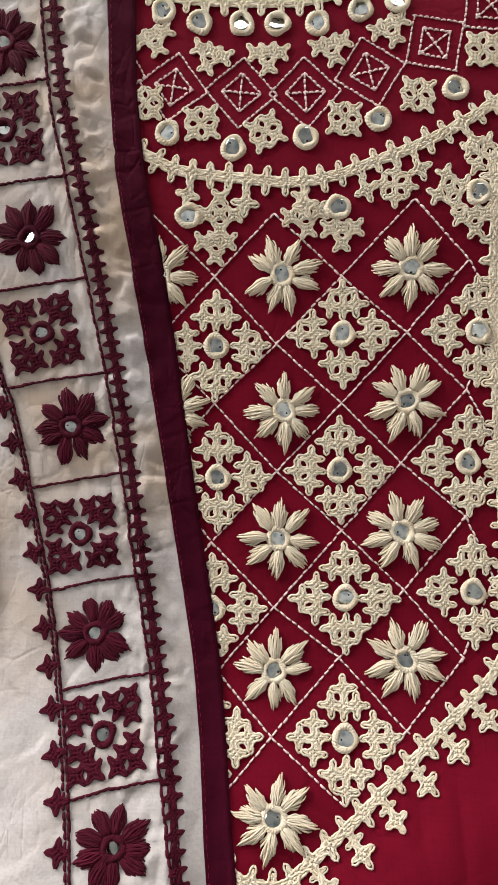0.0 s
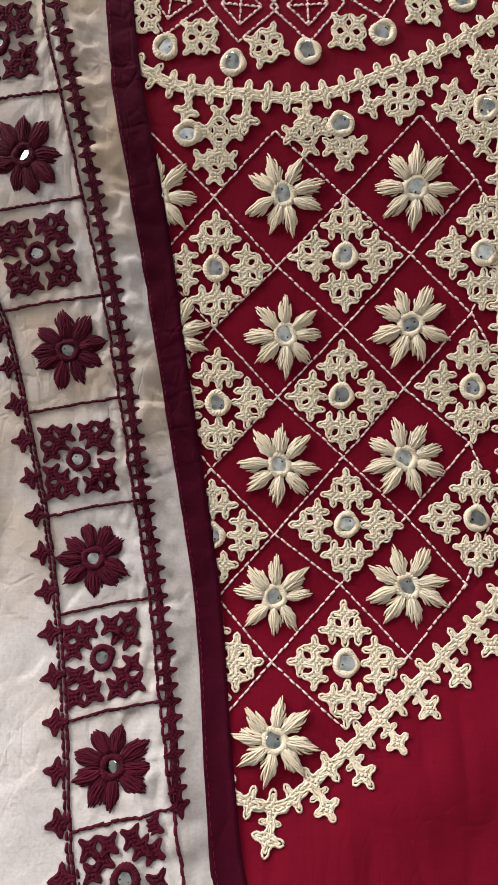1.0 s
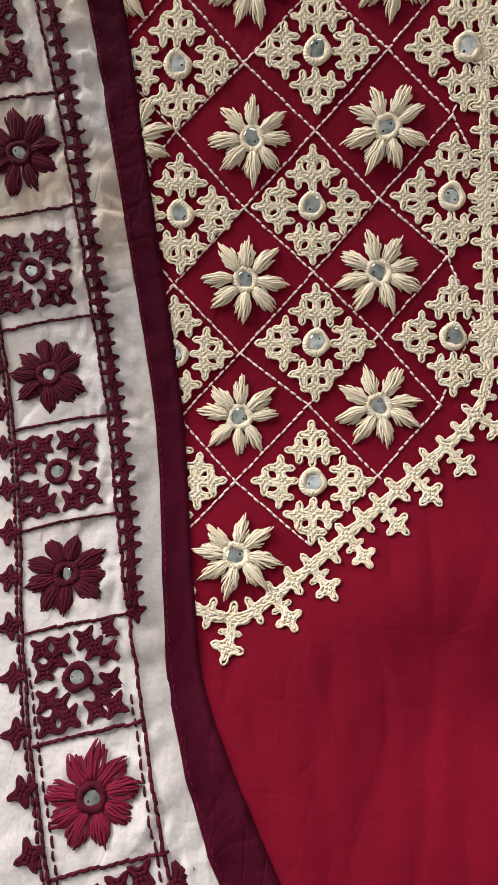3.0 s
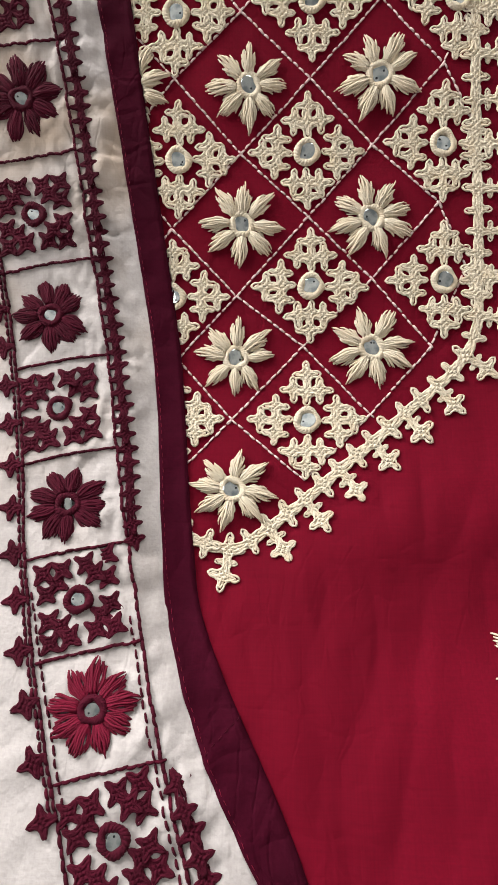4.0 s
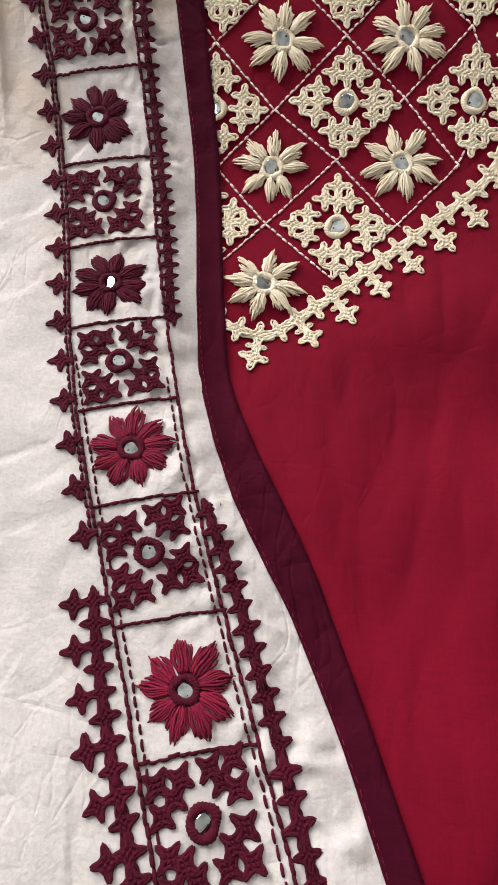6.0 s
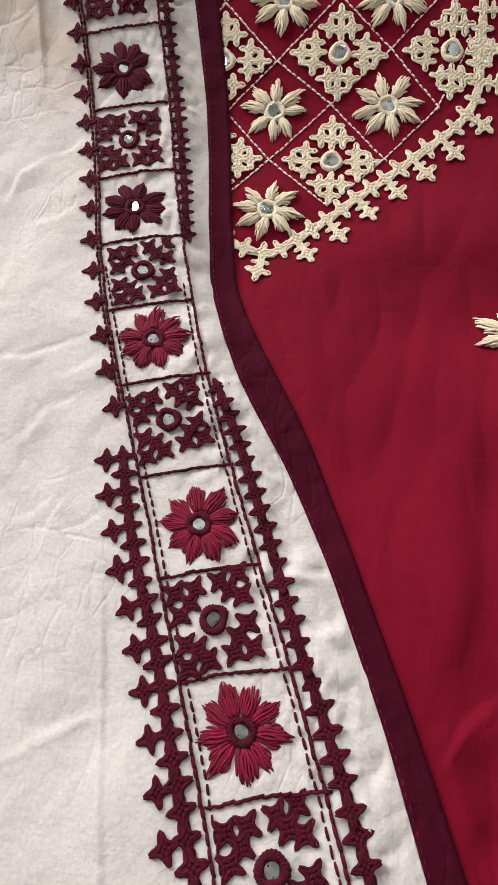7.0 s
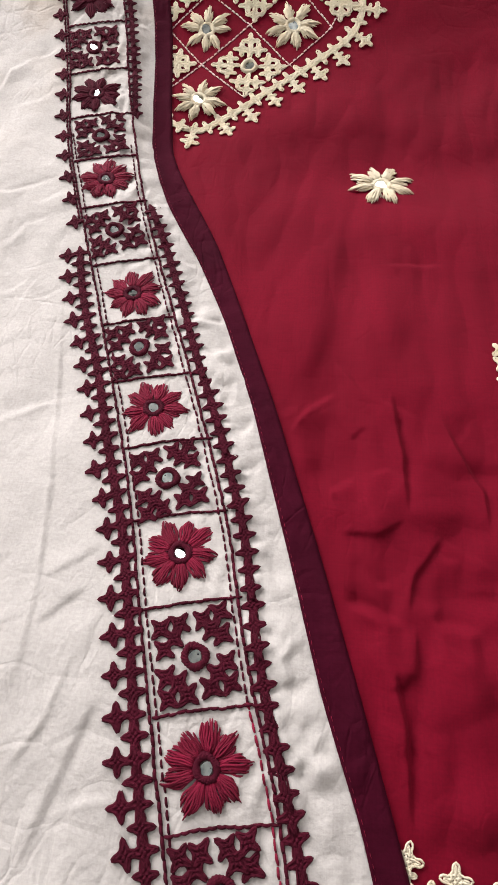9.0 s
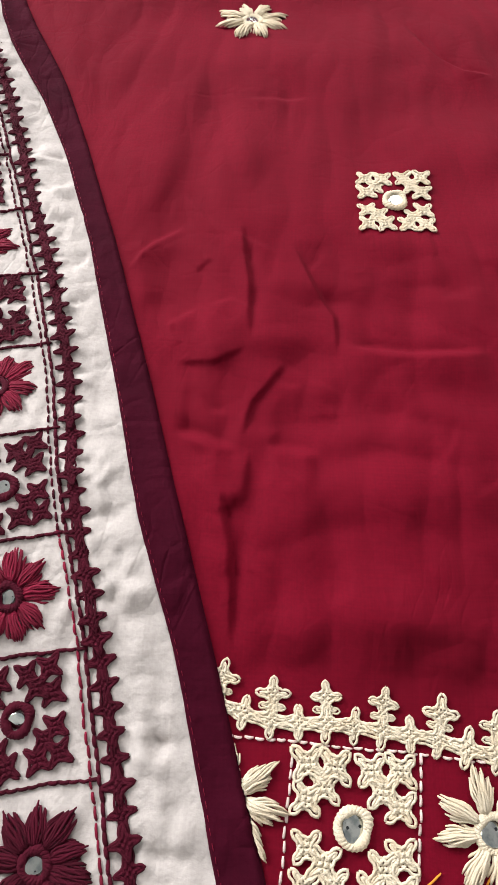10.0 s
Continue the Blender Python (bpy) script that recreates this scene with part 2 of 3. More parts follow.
SCARF_FOLDS = [
    ([(-.0666, -.3228), (-.0582, -.3603), (-.0504, -.3979), (-.0408, -.4381), (-.0344, -.4875), (-.0336, -.5164), (-.0371, -.5433)], .0012, .0015, .0006),
    ([(-.0302, -.5072), (-.0191, -.4976), (-.0065, -.4874)], .0036, -.0010, -.0009),
    ([(-.018, -.605), (-.006, -.5724), (.0019, -.5491), (.0106, -.5277)], .0042, -.0012, -.0010),
    ([(-.0076, -.5121), (-.0158, -.542), (-.0309, -.5658)], .0022, .0016, .0004),
    ([(-.0834, -.4052), (-.068, -.3992), (-.0392, -.3907)], .0013, .0013, .0005),
    ([(-.0338, -.4875), (-.0134, -.4758), (-.0035, -.4672)], .0036, -.0008, -.0007),
    ([(-.0006, -.5739), (.009, -.5711), (.0248, -.5678)], .002, .0014, .0004),
    ([(-.147, -.2391), (-.1251, -.24), (-.0886, -.2252)], .0018, -.0012, .0006),
    ([(-.1491, -.2752), (-.1256, -.2861)], .0015, -.0010, .0005),
    ([(-.1057, -.4177), (-.0779, -.4056), (-.0534, -.3946)], .0013, .0012, .0004),
    ([(.0242, -.3361), (.037, -.3363), (.0467, -.3351)], .0018, -.0024, .0014),
    ([(.057, -.4262), (.0666, -.4272), (.0756, -.4236)], .0020, -.0016, .0008),
    ([(.0703, -.4639), (.0874, -.4574)], .0020, -.0014, .0006),
    ([(.085, -.520), (.098, -.545), (.105, -.570)], .0012, .0012, .0004),
    ([(.094, -.515), (.104, -.538)], .0012, .0010, .0004),
    ([(-.178, .10), (-.160, .02), (-.148, -.08)], .004, .0014, .0012),
]


def soft_noise(x, y, scale, seed):
    """Smooth gradient noise for arrays, about -1 to 1."""
    x, y = np.asarray(x, float) / scale + 57.3, np.asarray(y, float) / scale + 91.7
    xi, yi = np.floor(x), np.floor(y)
    fx, fy = x - xi, y - yi

    def slope(a, b):
        v = np.sin(a * 127.1 + b * 311.7 + seed * 74.7) * 43758.5453
        g = 2 * math.pi * (v - np.floor(v))
        return np.cos(g) * (x - a) + np.sin(g) * (y - b)

    u, w = fx ** 3 * (fx * (6 * fx - 15) + 10), fy ** 3 * (fy * (6 * fy - 15) + 10)
    top = slope(xi, yi) * (1 - u) + slope(xi + 1, yi) * u
    low = slope(xi, yi + 1) * (1 - u) + slope(xi + 1, yi + 1) * u
    return 1.5 * (top * (1 - w) + low * w)


def facets(x, y, scale, seed):
    """Flat facets that meet in sharp bent creases, as in crumpled cotton."""
    return 1.4 * np.abs(soft_noise(x, y, scale, seed)) - np.abs(soft_noise(x + .4 * y, y - .4 * x, 1.7 * scale, seed + 40))


def chance_folds(count, seed, where, longest, deep, slant):
    """Short straight creases scattered over a stretch of cloth."""
    rng, out = random.Random(seed), []
    while len(out) < count:
        x, y = rng.uniform(where[0], where[1]), rng.uniform(where[2], where[3])
        a, n = slant + rng.gauss(0, .75), longest * rng.uniform(.3, 1)
        k = rng.uniform(-.25, .25) * n
        line = [(x, y), (x + n / 2 * math.cos(a) - k * math.sin(a), y + n / 2 * math.sin(a) + k * math.cos(a)), (x + n * math.cos(a), y + n * math.sin(a))]
        out.append((line, rng.uniform(.0014, .0030), deep * rng.uniform(-1, .8), deep * rng.uniform(.3, .8)))
    return out


def kurta_height(x, y):
    z = np.interp(y, KY, KZ) + np.interp(y, SY, SZ) * x
    loose = smooth01((-.13 - y + .35 * x) / .05) * (1 - smooth01((-.57 - y) / .02))
    clear = smooth01((x - edge_out(y)) / .015)
    low = smooth01((-.36 - y) / .05)
    z = z + .0003 * soft_noise(x, y, .02, 1)
    z = z + clear * loose * (.0022 * soft_noise(x, y, .05, 2) + .0016 * facets(x, .35 * y, .022, 3) + low * (.0015 * soft_noise(.4 * x, y, .026, 4) + .0012 * facets(.6 * x, y, .024, 5)))
    folds = KURTA_FOLDS + chance_folds(18, 5, (.06, .17, -.56, -.38), .035, .0014, -.6) + chance_folds(14, 8, (.15, .28, -.57, -.40), .05, .0010, .1) + chance_folds(10, 6, (.04, .30, -.38, -.18), .05, .0004, 1.2)
    shake = .0004 * soft_noise(x, y, .016, 15)
    for n, (line, width, depth, step) in enumerate(folds):
        deep, lift = (.8, 2.4) if n < len(KURTA_FOLDS) else (.08, .9)
        z = z + clear * loose * crease(x, y, line, width, deep * depth, lift * step, shake)
    z = z + clear * loose * (.0042 * soft_noise(.55 * x, y - .2 * x, .055, 31) + low * .0016 * soft_noise(.6 * x, y + .3 * x, .022, 32))
    sway = .005 * soft_noise(x, y, .06, 21)
    for line, width, high in KURTA_ROLLS:
        z = z + clear * loose * 1.2 * high * roll(x, y, line, width, sway)
    return z


def scarf_height(x, y):
    z = np.interp(y, KY, KZ) + np.interp(y, SY, SZ) * x
    rim = edge_out(y) - x
    z = z + .0022 + np.interp(y, DY, DZ) * smooth01((rim - .004) / .03)
    free = smooth01((rim - .012) / .006)
    pucker = smooth01(1 - np.abs(rim - .045) / .04)
    strip = smooth01(1 - np.abs(rim - .026) / .014)
    far = smooth01((rim - .09) / .04)
    z = z + free * (.0008 * soft_noise(x, y, .03, 7) + .0007 * facets(x, y, .024, 8))
    z = z + free * pucker * .0014 * facets(x, .7 * y, .009, 9) + free * strip * .0022 * facets(.6 * x, y, .016, 10) + far * .0020 * soft_noise(x - .4 * y, .5 * y, .05, 11)
    folds = SCARF_FOLDS + chance_folds(26, 7, (-.20, -.02, -.58, -.05), .05, .0010, .3) + chance_folds(16, 9, (-.20, -.09, -.1, .3), .05, .0010, 1.2)
    for y0 in np.arange(.30, -.64, -.021):
        x0 = float(edge_in(y0))
        folds += chance_folds(2, int(1000 * y0) + 900, (x0 - .030, x0 - .008, y0 - .01, y0 + .01), .024, .0022, -.5)
    shake = .0005 * soft_noise(x, y, .012, 16)
    for line, width, depth, step in folds:
        z = z + free * crease(x, y, line, width, depth, step, shake)
    return z


class Field:
    """A height map of a cloth, read between its samples."""

    def __init__(self, height, x0, x1, y0, y1, step=.0014):
        self.x0, self.y0, self.step = x0, y0, step
        gx, gy = np.arange(x0, x1, step), np.arange(y0, y1, step)
        x, y = np.meshgrid(gx, gy)
        self.z = height(x, y)

    def __call__(self, x, y):
        u, v = (np.asarray(x, float) - self.x0) / self.step, (np.asarray(y, float) - self.y0) / self.step
        u, v = np.clip(u, 0, self.z.shape[1] - 1.001), np.clip(v, 0, self.z.shape[0] - 1.001)
        i, j = u.astype(int), v.astype(int)
        fu, fv = u - i, v - j
        z = self.z
        return (z[j, i] * (1 - fu) + z[j, i + 1] * fu) * (1 - fv) + (z[j + 1, i] * (1 - fu) + z[j + 1, i + 1] * fu) * fv


kurta_z = Field(kurta_height, -.16, .37, -.71, .41, .0011)
scarf_z = Field(scarf_height, -.31, .23, -.71, .41, .0011)


def on(z_of, x, y, turn=0.0, size=1.0, lift=0.0):
    """The pose of a motif that lies on a cloth."""
    e = .014
    z0, zx, zy = float(z_of(x, y)), float(z_of(x + e, y) - z_of(x - e, y)) / (2 * e), float(z_of(x, y + e) - z_of(x, y - e)) / (2 * e)
    n = Vector((-zx, -zy, 1)).normalized()
    a = Vector((1, 0, zx)).normalized()
    r = Matrix((a, n.cross(a), n)).transposed().to_4x4()
    return Matrix.Translation((x, y, z0 + lift)) @ r @ pose(0, 0, 0, 0, 0, turn) @ Matrix.Diagonal((size, size, size, 1))


# ---- thread work ----
class Threads:
    """Gathers tubes of thread and makes one mesh of them."""

    def __init__(self):
        self.v, self.f, self.count = [], [], 0

    def add(self, v, f):
        self.v.append(np.asarray(v, float))
        self.f += [tuple(i + self.count for i in q) for q in f]
        self.count += len(v)

    def tube(self, path, radius, sides=5, flat=0.8, taper=0.35):
        p = np.asarray(path, float)
        t = np.gradient(p, axis=0)
        t /= np.linalg.norm(t, axis=1)[:, None] + 1e-12
        s = np.cross(t, (0, 0, 1.0))
        s /= np.linalg.norm(s, axis=1)[:, None] + 1e-12
        u = np.cross(s, t)
        r = np.full(len(p), radius) if np.isscalar(radius) else np.asarray(radius, float)
        r = r.copy()
        r[0] *= taper
        r[-1] *= taper
        a = np.arange(sides) * 2 * math.pi / sides
        ring = p[:, None] + r[:, None, None] * (np.cos(a)[None, :, None] * s[:, None] + flat * np.sin(a)[None, :, None] * u[:, None])
        n = len(p)
        q = [(i * sides + j, i * sides + (j + 1) % sides, (i + 1) * sides + (j + 1) % sides, (i + 1) * sides + j) for i in range(n - 1) for j in range(sides)]
        q += [tuple(range(sides))[::-1], tuple((n - 1) * sides + j for j in range(sides))]
        self.add(ring.reshape(-1, 3), q)

    def mesh(self, name, mat):
        me = bpy.data.meshes.new(name)
        me.from_pydata(np.concatenate(self.v).tolist(), [], self.f)
        me.polygons.foreach_set("use_smooth", [True] * len(me.polygons))
        me.materials.append(mat)
        return me


def part(name, data, parent, label="", m=None):
    ob = new(name, data)
    ob.parent = parent
    if m is not None:
        ob.matrix_basis = m
    return tagged(ob, label) if label else ob


FRAMES, POINTS = {}, {}


def piece(name, data, parent, m, label="", tuck=False):
    """A part or sub-part at the pose m of the cloth frame. What reaches under the scarf is pressed flat there; what lies wholly under it is left out."""
    if tuck:
        if data.name not in POINTS:
            v = np.empty(len(data.vertices) * 3)
            data.vertices.foreach_get("co", v)
            POINTS[data.name] = v.reshape(-1, 3)
        v = POINTS[data.name]
        a = np.array(m)
        w = v @ a[:3, :3].T + a[:3, 3]
        under = w[:, 0] < edge_out(w[:, 1]) + .0004
        if under.all():
            return None
        if under.any():
            w[:, 2] = np.where(under, np.minimum(w[:, 2], kurta_z(w[:, 0], w[:, 1]) + .0003), w[:, 2])
            data = data.copy()
            inv = np.linalg.inv(a)
            data.vertices.foreach_set("co", (w @ inv[:3, :3].T + inv[:3, 3]).ravel())
            data.update()
    ob = new(name, data)
    ob.parent = parent
    ob.matrix_basis = FRAMES[parent].inverted() @ m if parent in FRAMES else m
    FRAMES[ob] = m
    return tagged(ob, label) if label else ob


UNIT = .01


def star_mesh(seed, mat, thread=.054, reach=.62, inner=.060, outer=.186, tips=(1, .96, .62, .72, .46, 0)):
    """One interlaced star, a centimetre across: two pairs of pointed loops woven over and under each other."""
    rng, t = random.Random(seed), Threads()
    marks = (-outer, -inner, inner, outer)
    for axis in (0, 1):
        for near, half in ((0, outer), (1, inner)):
            far = reach * (rng.uniform(.94, 1.06) if near == 0 else rng.uniform(.78, .84))
            lean, u = rng.uniform(-.04, .04), np.linspace(-1, 1, 17)
            taper = np.interp(np.abs(u), (0, .34, .50, .72, .88, 1), tips)
            rows = []
            for side in (-1, 1):
                k = {(0, -1): 0, (1, -1): 1, (1, 1): 2, (0, 1): 3}[near, side]
                signs = [(-1) ** (k + j + axis) for j in range(4)]
                w = side * half * taper + lean * u * u + .012 * np.sin(5 * u + rng.uniform(0, 6))
                z = .095 + .048 * np.interp(u * far, (-.34,) + marks + (.34,), [0] + signs + [0])
                row = np.stack([u * far, w, z], 1)
                rows.append(row if side < 0 else row[::-1][1:])
            p = np.concatenate(rows)
            a = math.pi / 4 + axis * math.pi / 2
            q = np.stack([p[:, 0] * math.cos(a) - p[:, 1] * math.sin(a), p[:, 0] * math.sin(a) + p[:, 1] * math.cos(a), p[:, 2]], 1)
            t.tube(q * UNIT, thread * UNIT * rng.uniform(.92, 1.1), 5, .85, 1)
    return t.mesh("star", mat)


IVORY_STARS = [star_mesh(i, IVORY) for i in range(5)]
DARK_STARS = [star_mesh(10 + i, MAROON, .068, .66, .062, .190, (1, 1, .62, .50, .28, 0)) for i in range(5)]
IVORY_POINTS = [star_mesh(20 + i, IVORY, .053, .63, .062, .190) for i in range(5)]
DARK_POINTS = [star_mesh(30 + i, MAROON, .080, .65, .064, .19, (1, 1, .62, .48, .26, 0)) for i in range(5)]


def star(parent, stars, x, y, turn, size, z_of, tuck, rng):
    return piece("star", stars[rng.randrange(5)], parent, on(z_of, x, y, math.degrees(turn) + 90 * rng.randrange(4), size / UNIT), "", tuck)


def ring_mesh(name, mat, inner, outer, twists, seed, height=.0011):
    """A mirror's frame: a lumpy cord of three threads twisted round an uneven opening."""
    rng, b = random.Random(seed), Threads()
    n = twists * 9
    a = np.linspace(0, 2 * math.pi, n + 1)
    mid, half = (inner + outer) / 2, (outer - inner) / 2
    p, q = rng.uniform(0, 6), rng.uniform(0, 6)
    way = mid * (1 + .05 * np.sin(2 * a + p) + .045 * np.sin(3 * a + q) + .02 * np.sin(5 * a + p + q))
    lump = 1 + .14 * np.sin(4 * a + q)
    for k in range(3):
        turn = twists * a + 2 * math.pi * k / 3
        r = way + half * .50 * lump * np.cos(turn)
        z = height * (.85 + .75 * np.sin(turn))
        b.tube(np.stack([r * np.cos(a), r * np.sin(a), z], 1), half * .50 * lump, 6, .9, 1)
    return b.mesh(name, mat)


def mirror_mesh(radius, seed):
    """A small cut disc of mirror glass, not quite round, with a bevelled rim and one or two dark specks."""
    rng = random.Random(seed)
    ph, n = rng.uniform(0, 6), 20
    a = np.arange(n) * 2 * math.pi / n
    r = radius * (1 + .06 * np.sin(2 * a + ph) + .04 * np.sin(3 * a + 2 * ph))
    tx, ty = rng.uniform(-.34, .34), rng.uniform(-.34, .34)
    v = []
    for k, z in ((1.0, .0002), (1.0, .0008), (.94, .001)):
        for i in range(n):
            x, y = k * r[i] * math.cos(a[i]), k * r[i] * math.sin(a[i])
            v.append((x, y, z + tx * x + ty * y))
    f = [(j * n + i, j * n + (i + 1) % n, (j + 1) * n + (i + 1) % n, (j + 1) * n + i) for j in (0, 1) for i in range(n)]
    f.append(tuple(2 * n + i for i in range(n)))
    for _ in range(rng.choice((1, 1, 2))):
        c, d, size = rng.uniform(0, 6.28), radius * rng.uniform(.45, .68), radius * rng.uniform(.09, .15)
        at = len(v)
        for i in range(7):
            e = i * 2 * math.pi / 7
            x, y = d * math.cos(c) + size * math.cos(e), d * math.sin(c) + size * rng.uniform(.8, 1.2) * math.sin(e)
            v.append((x, y, .00106 + tx * x + ty * y))
        f.append(tuple(range(at, at + 7)))
    me = bpy.data.meshes.new("mirror")
    me.from_pydata(v, [], f)
    me.materials.append(MIRROR)
    me.materials.append(SPECK)
    for p in me.polygons:
        p.material_index = 1 if len(p.vertices) == 7 else 0
    return me


def petal_mesh(mat, seed, strands, reach, base, width, thread, height, blunt, jag, shape):
    """One petal of long stitches along +x: an under-layer, then strands that end one by one along its ragged sides."""
    rng, b = random.Random(seed), Threads()
    u = np.linspace(0, 1, 8)
    bend, fat = rng.uniform(-.0022, .0022), width * rng.uniform(.9, 1.12)
    for layer in (0, 1):
        count = strands - 3 * (1 - layer)
        for i in range(count):
            w = (2 * i / (count - 1) - 1) * (.80 if layer == 0 else 1) + rng.uniform(-.05, .05)
            far = reach * (1 - (1 - blunt) * abs(w) ** 1.5) * (1 + rng.uniform(-jag, .6 * jag)) * (.93 if layer == 0 else 1)
            r = base + (far - base) * u
            q = r / reach
            leaf = np.interp(q, (.26, .42, .60, .78, .90, 1.0), shape)
            spread = w * fat * leaf + bend * u * u + .55 * thread * np.sin(rng.uniform(0, 6) + 8 * u)
            z = height * (.25 + .75 * np.sin(math.pi * (u * .80 + .16)) ** .8) * (1 - .55 * w * w) * (.62 if layer == 0 else 1) + thread * rng.uniform(0, 1)
            z[-1] *= .6
            b.tube(np.stack([r, spread, z], 1), thread * rng.uniform(.88, 1.1) * np.array([.8, .95, 1, 1, 1, 1, .92, .72]), 5, .85, .7)
    return b.mesh("petal", mat)


def along(line, step, start=0.0):
    """Even steps along a line: (x, y, heading)."""
    p = np.array(line, float)
    for _ in range(2):
        p = np.concatenate([p[:1], np.stack([.75 * p[:-1] + .25 * p[1:], .25 * p[:-1] + .75 * p[1:]], 1).reshape(-1, 2), p[-1:]])
    d = np.hypot(*np.diff(p, axis=0).T)
    s = np.r_[0, np.cumsum(d)]
    t = np.arange(start, s[-1], step)
    x, y = np.interp(t, s, p[:, 0]), np.interp(t, s, p[:, 1])
    g = np.arctan2(np.interp(t + .001, s, p[:, 1]) - np.interp(t - .001, s, p[:, 1]), np.interp(t + .001, s, p[:, 0]) - np.interp(t - .001, s, p[:, 0]))
    return list(zip(x, y, g))


def running_stitch(name, mat, lines, z_of, parent, dash=.0034, gap=.0007, radius=.00058, label="", tuck=False):
    """Rows of single stitches that dip into the cloth."""
    b = Threads()
    for line in lines:
        for x, y, g in along(line, dash + gap, gap / 2):
            n = dash * random.uniform(.85, 1.1)
            g += random.uniform(-.08, .08)
            j = random.uniform(-.0002, .0002)
            u = np.linspace(0, 1, 5)
            px, py = x + u * n * math.cos(g) - j * math.sin(g), y + u * n * math.sin(g) + j * math.cos(g)
            pz = z_of(px, py) + radius * (.1 + 1.1 * np.sin(math.pi * u))
            b.tube(np.stack([px, py, pz], 1), radius * random.uniform(.9, 1.15), 5, .8, .72)
    return piece(name, b.mesh(name, mat), parent, Matrix.Identity(4), label, tuck)


def chain(name, mat, stars, line, z_of, parent, size, step, pendant=None, every=2, side=1, turn=math.pi / 4, label="", stem=0.0, first=0, tuck=False, start=.4, seed=0, slim=1.0):
    """A border of four woven threads with interlaced stars along it, and more that hang from every second one."""
    b, rng = Threads(), random.Random(seed)
    fine = along(line, step / 8)
    for k in range(4):
        px, py, pz = [], [], []
        for i, (x, y, g) in enumerate(fine):
            o = size * slim * (.125 * (k - 1.5) * (1 + .18 * math.cos(math.pi * i / 4)) + .012 * math.sin(1.3 * i + 2 * k))
            px.append(x - o * math.sin(g)), py.append(y + o * math.cos(g))
            pz.append(size * (.085 + .03 * math.cos(math.pi * i / 2 + math.pi * k)))
        px, py = np.array(px), np.array(py)
        b.tube(np.stack([px, py, np.array(pz) + z_of(px, py)], 1), size * .056, 5, .8, .6)
    border = piece(name, b.mesh(name, mat), parent, Matrix.Identity(4), label, tuck)
    for k, (x, y, g) in enumerate(along(line, step, step * start)):
        star(border, stars, x, y, g + turn + rng.uniform(-.1, .1), size * rng.uniform(.92, 1.08), z_of, tuck, rng)
        if pendant and (k + first) % every == 0:
            d = pendant * rng.uniform(.93, 1.05)
            nx, ny = -math.sin(g) * side, math.cos(g) * side
            if stem:
                star(border, stars, x + nx * d * .5, y + ny * d * .5, g + turn, size * stem, z_of, tuck, rng)
            star(border, stars, x + nx * d, y + ny * d, g + turn + rng.uniform(-.12, .12), size * rng.uniform(.92, 1.05), z_of, tuck, rng)
    return border


def grid_cloth(name, mat, xs_of, ys, cols, z_of, thick=.0009):
    """A sheet of cloth with a real thickness; xs_of(y) gives its two side edges."""
    n, m = len(ys), cols
    u = np.linspace(0, 1, m)
    X = np.array([xs_of(y)[0] + (xs_of(y)[1] - xs_of(y)[0]) * u for y in ys])
    Y = np.repeat(np.array(ys)[:, None], m, 1)
    Z = z_of(X, Y)
    top = np.stack([X, Y, Z], 2).reshape(-1, 3)
    v = np.concatenate([top, top - (0, 0, thick)])
    k = n * m
    f = []
    for i in range(n - 1):
        for j in range(m - 1):
            a = i * m + j
            f.append((a, a + 1, a + m + 1, a + m))
            f.append((k + a, k + a + m, k + a + m + 1, k + a + 1))
    for i in range(n - 1):
        a, c = i * m, i * m + m - 1
        f += [(a, a + m, k + a + m, k + a), (c + m, c, k + c, k + c + m)]
    for j in range(m - 1):
        a, c = j, (n - 1) * m + j
        f += [(a + 1, a, k + a, k + a + 1), (c, c + 1, k + c + 1, k + c)]
    me = bpy.data.meshes.new(name)
    me.from_pydata(v.tolist(), [], f)
    me.polygons.foreach_set("use_smooth", [True] * len(me.polygons))
    me.materials.append(mat)
    return me


# ---- the room ----
def box(name, x0, y0, z0, x1, y1, z1, mat, bevel=0.0):
    bm = bmesh.new()
    bmesh.ops.create_cube(bm, size=1)
    for v in bm.verts:
        v.co = Vector(((x0 + x1) / 2 + v.co.x * (x1 - x0), (y0 + y1) / 2 + v.co.y * (y1 - y0), (z0 + z1) / 2 + v.co.z * (z1 - z0)))
    if bevel:
        bmesh.ops.bevel(bm, geom=bm.edges[:], offset=bevel, segments=3, affect="EDGES")
    me = bpy.data.meshes.new(name)
    bm.to_mesh(me)
    bm.free()
    me.materials.append(mat)
    return me


def joined(name, boxes, mat):
    bm = bmesh.new()
    for b in boxes:
        me = box("piece", *b, mat)
        bm.from_mesh(me)
        bpy.data.meshes.remove(me)
    me = bpy.data.meshes.new(name)
    bm.to_mesh(me)
    bm.free()
    me.materials.append(mat)
    return me


FLOOR = -0.45


def setting(name, boxes, mat, label):
    return tagged(new(name, joined(name, boxes, mat)), label, name.split("_")[0], kind="structure")


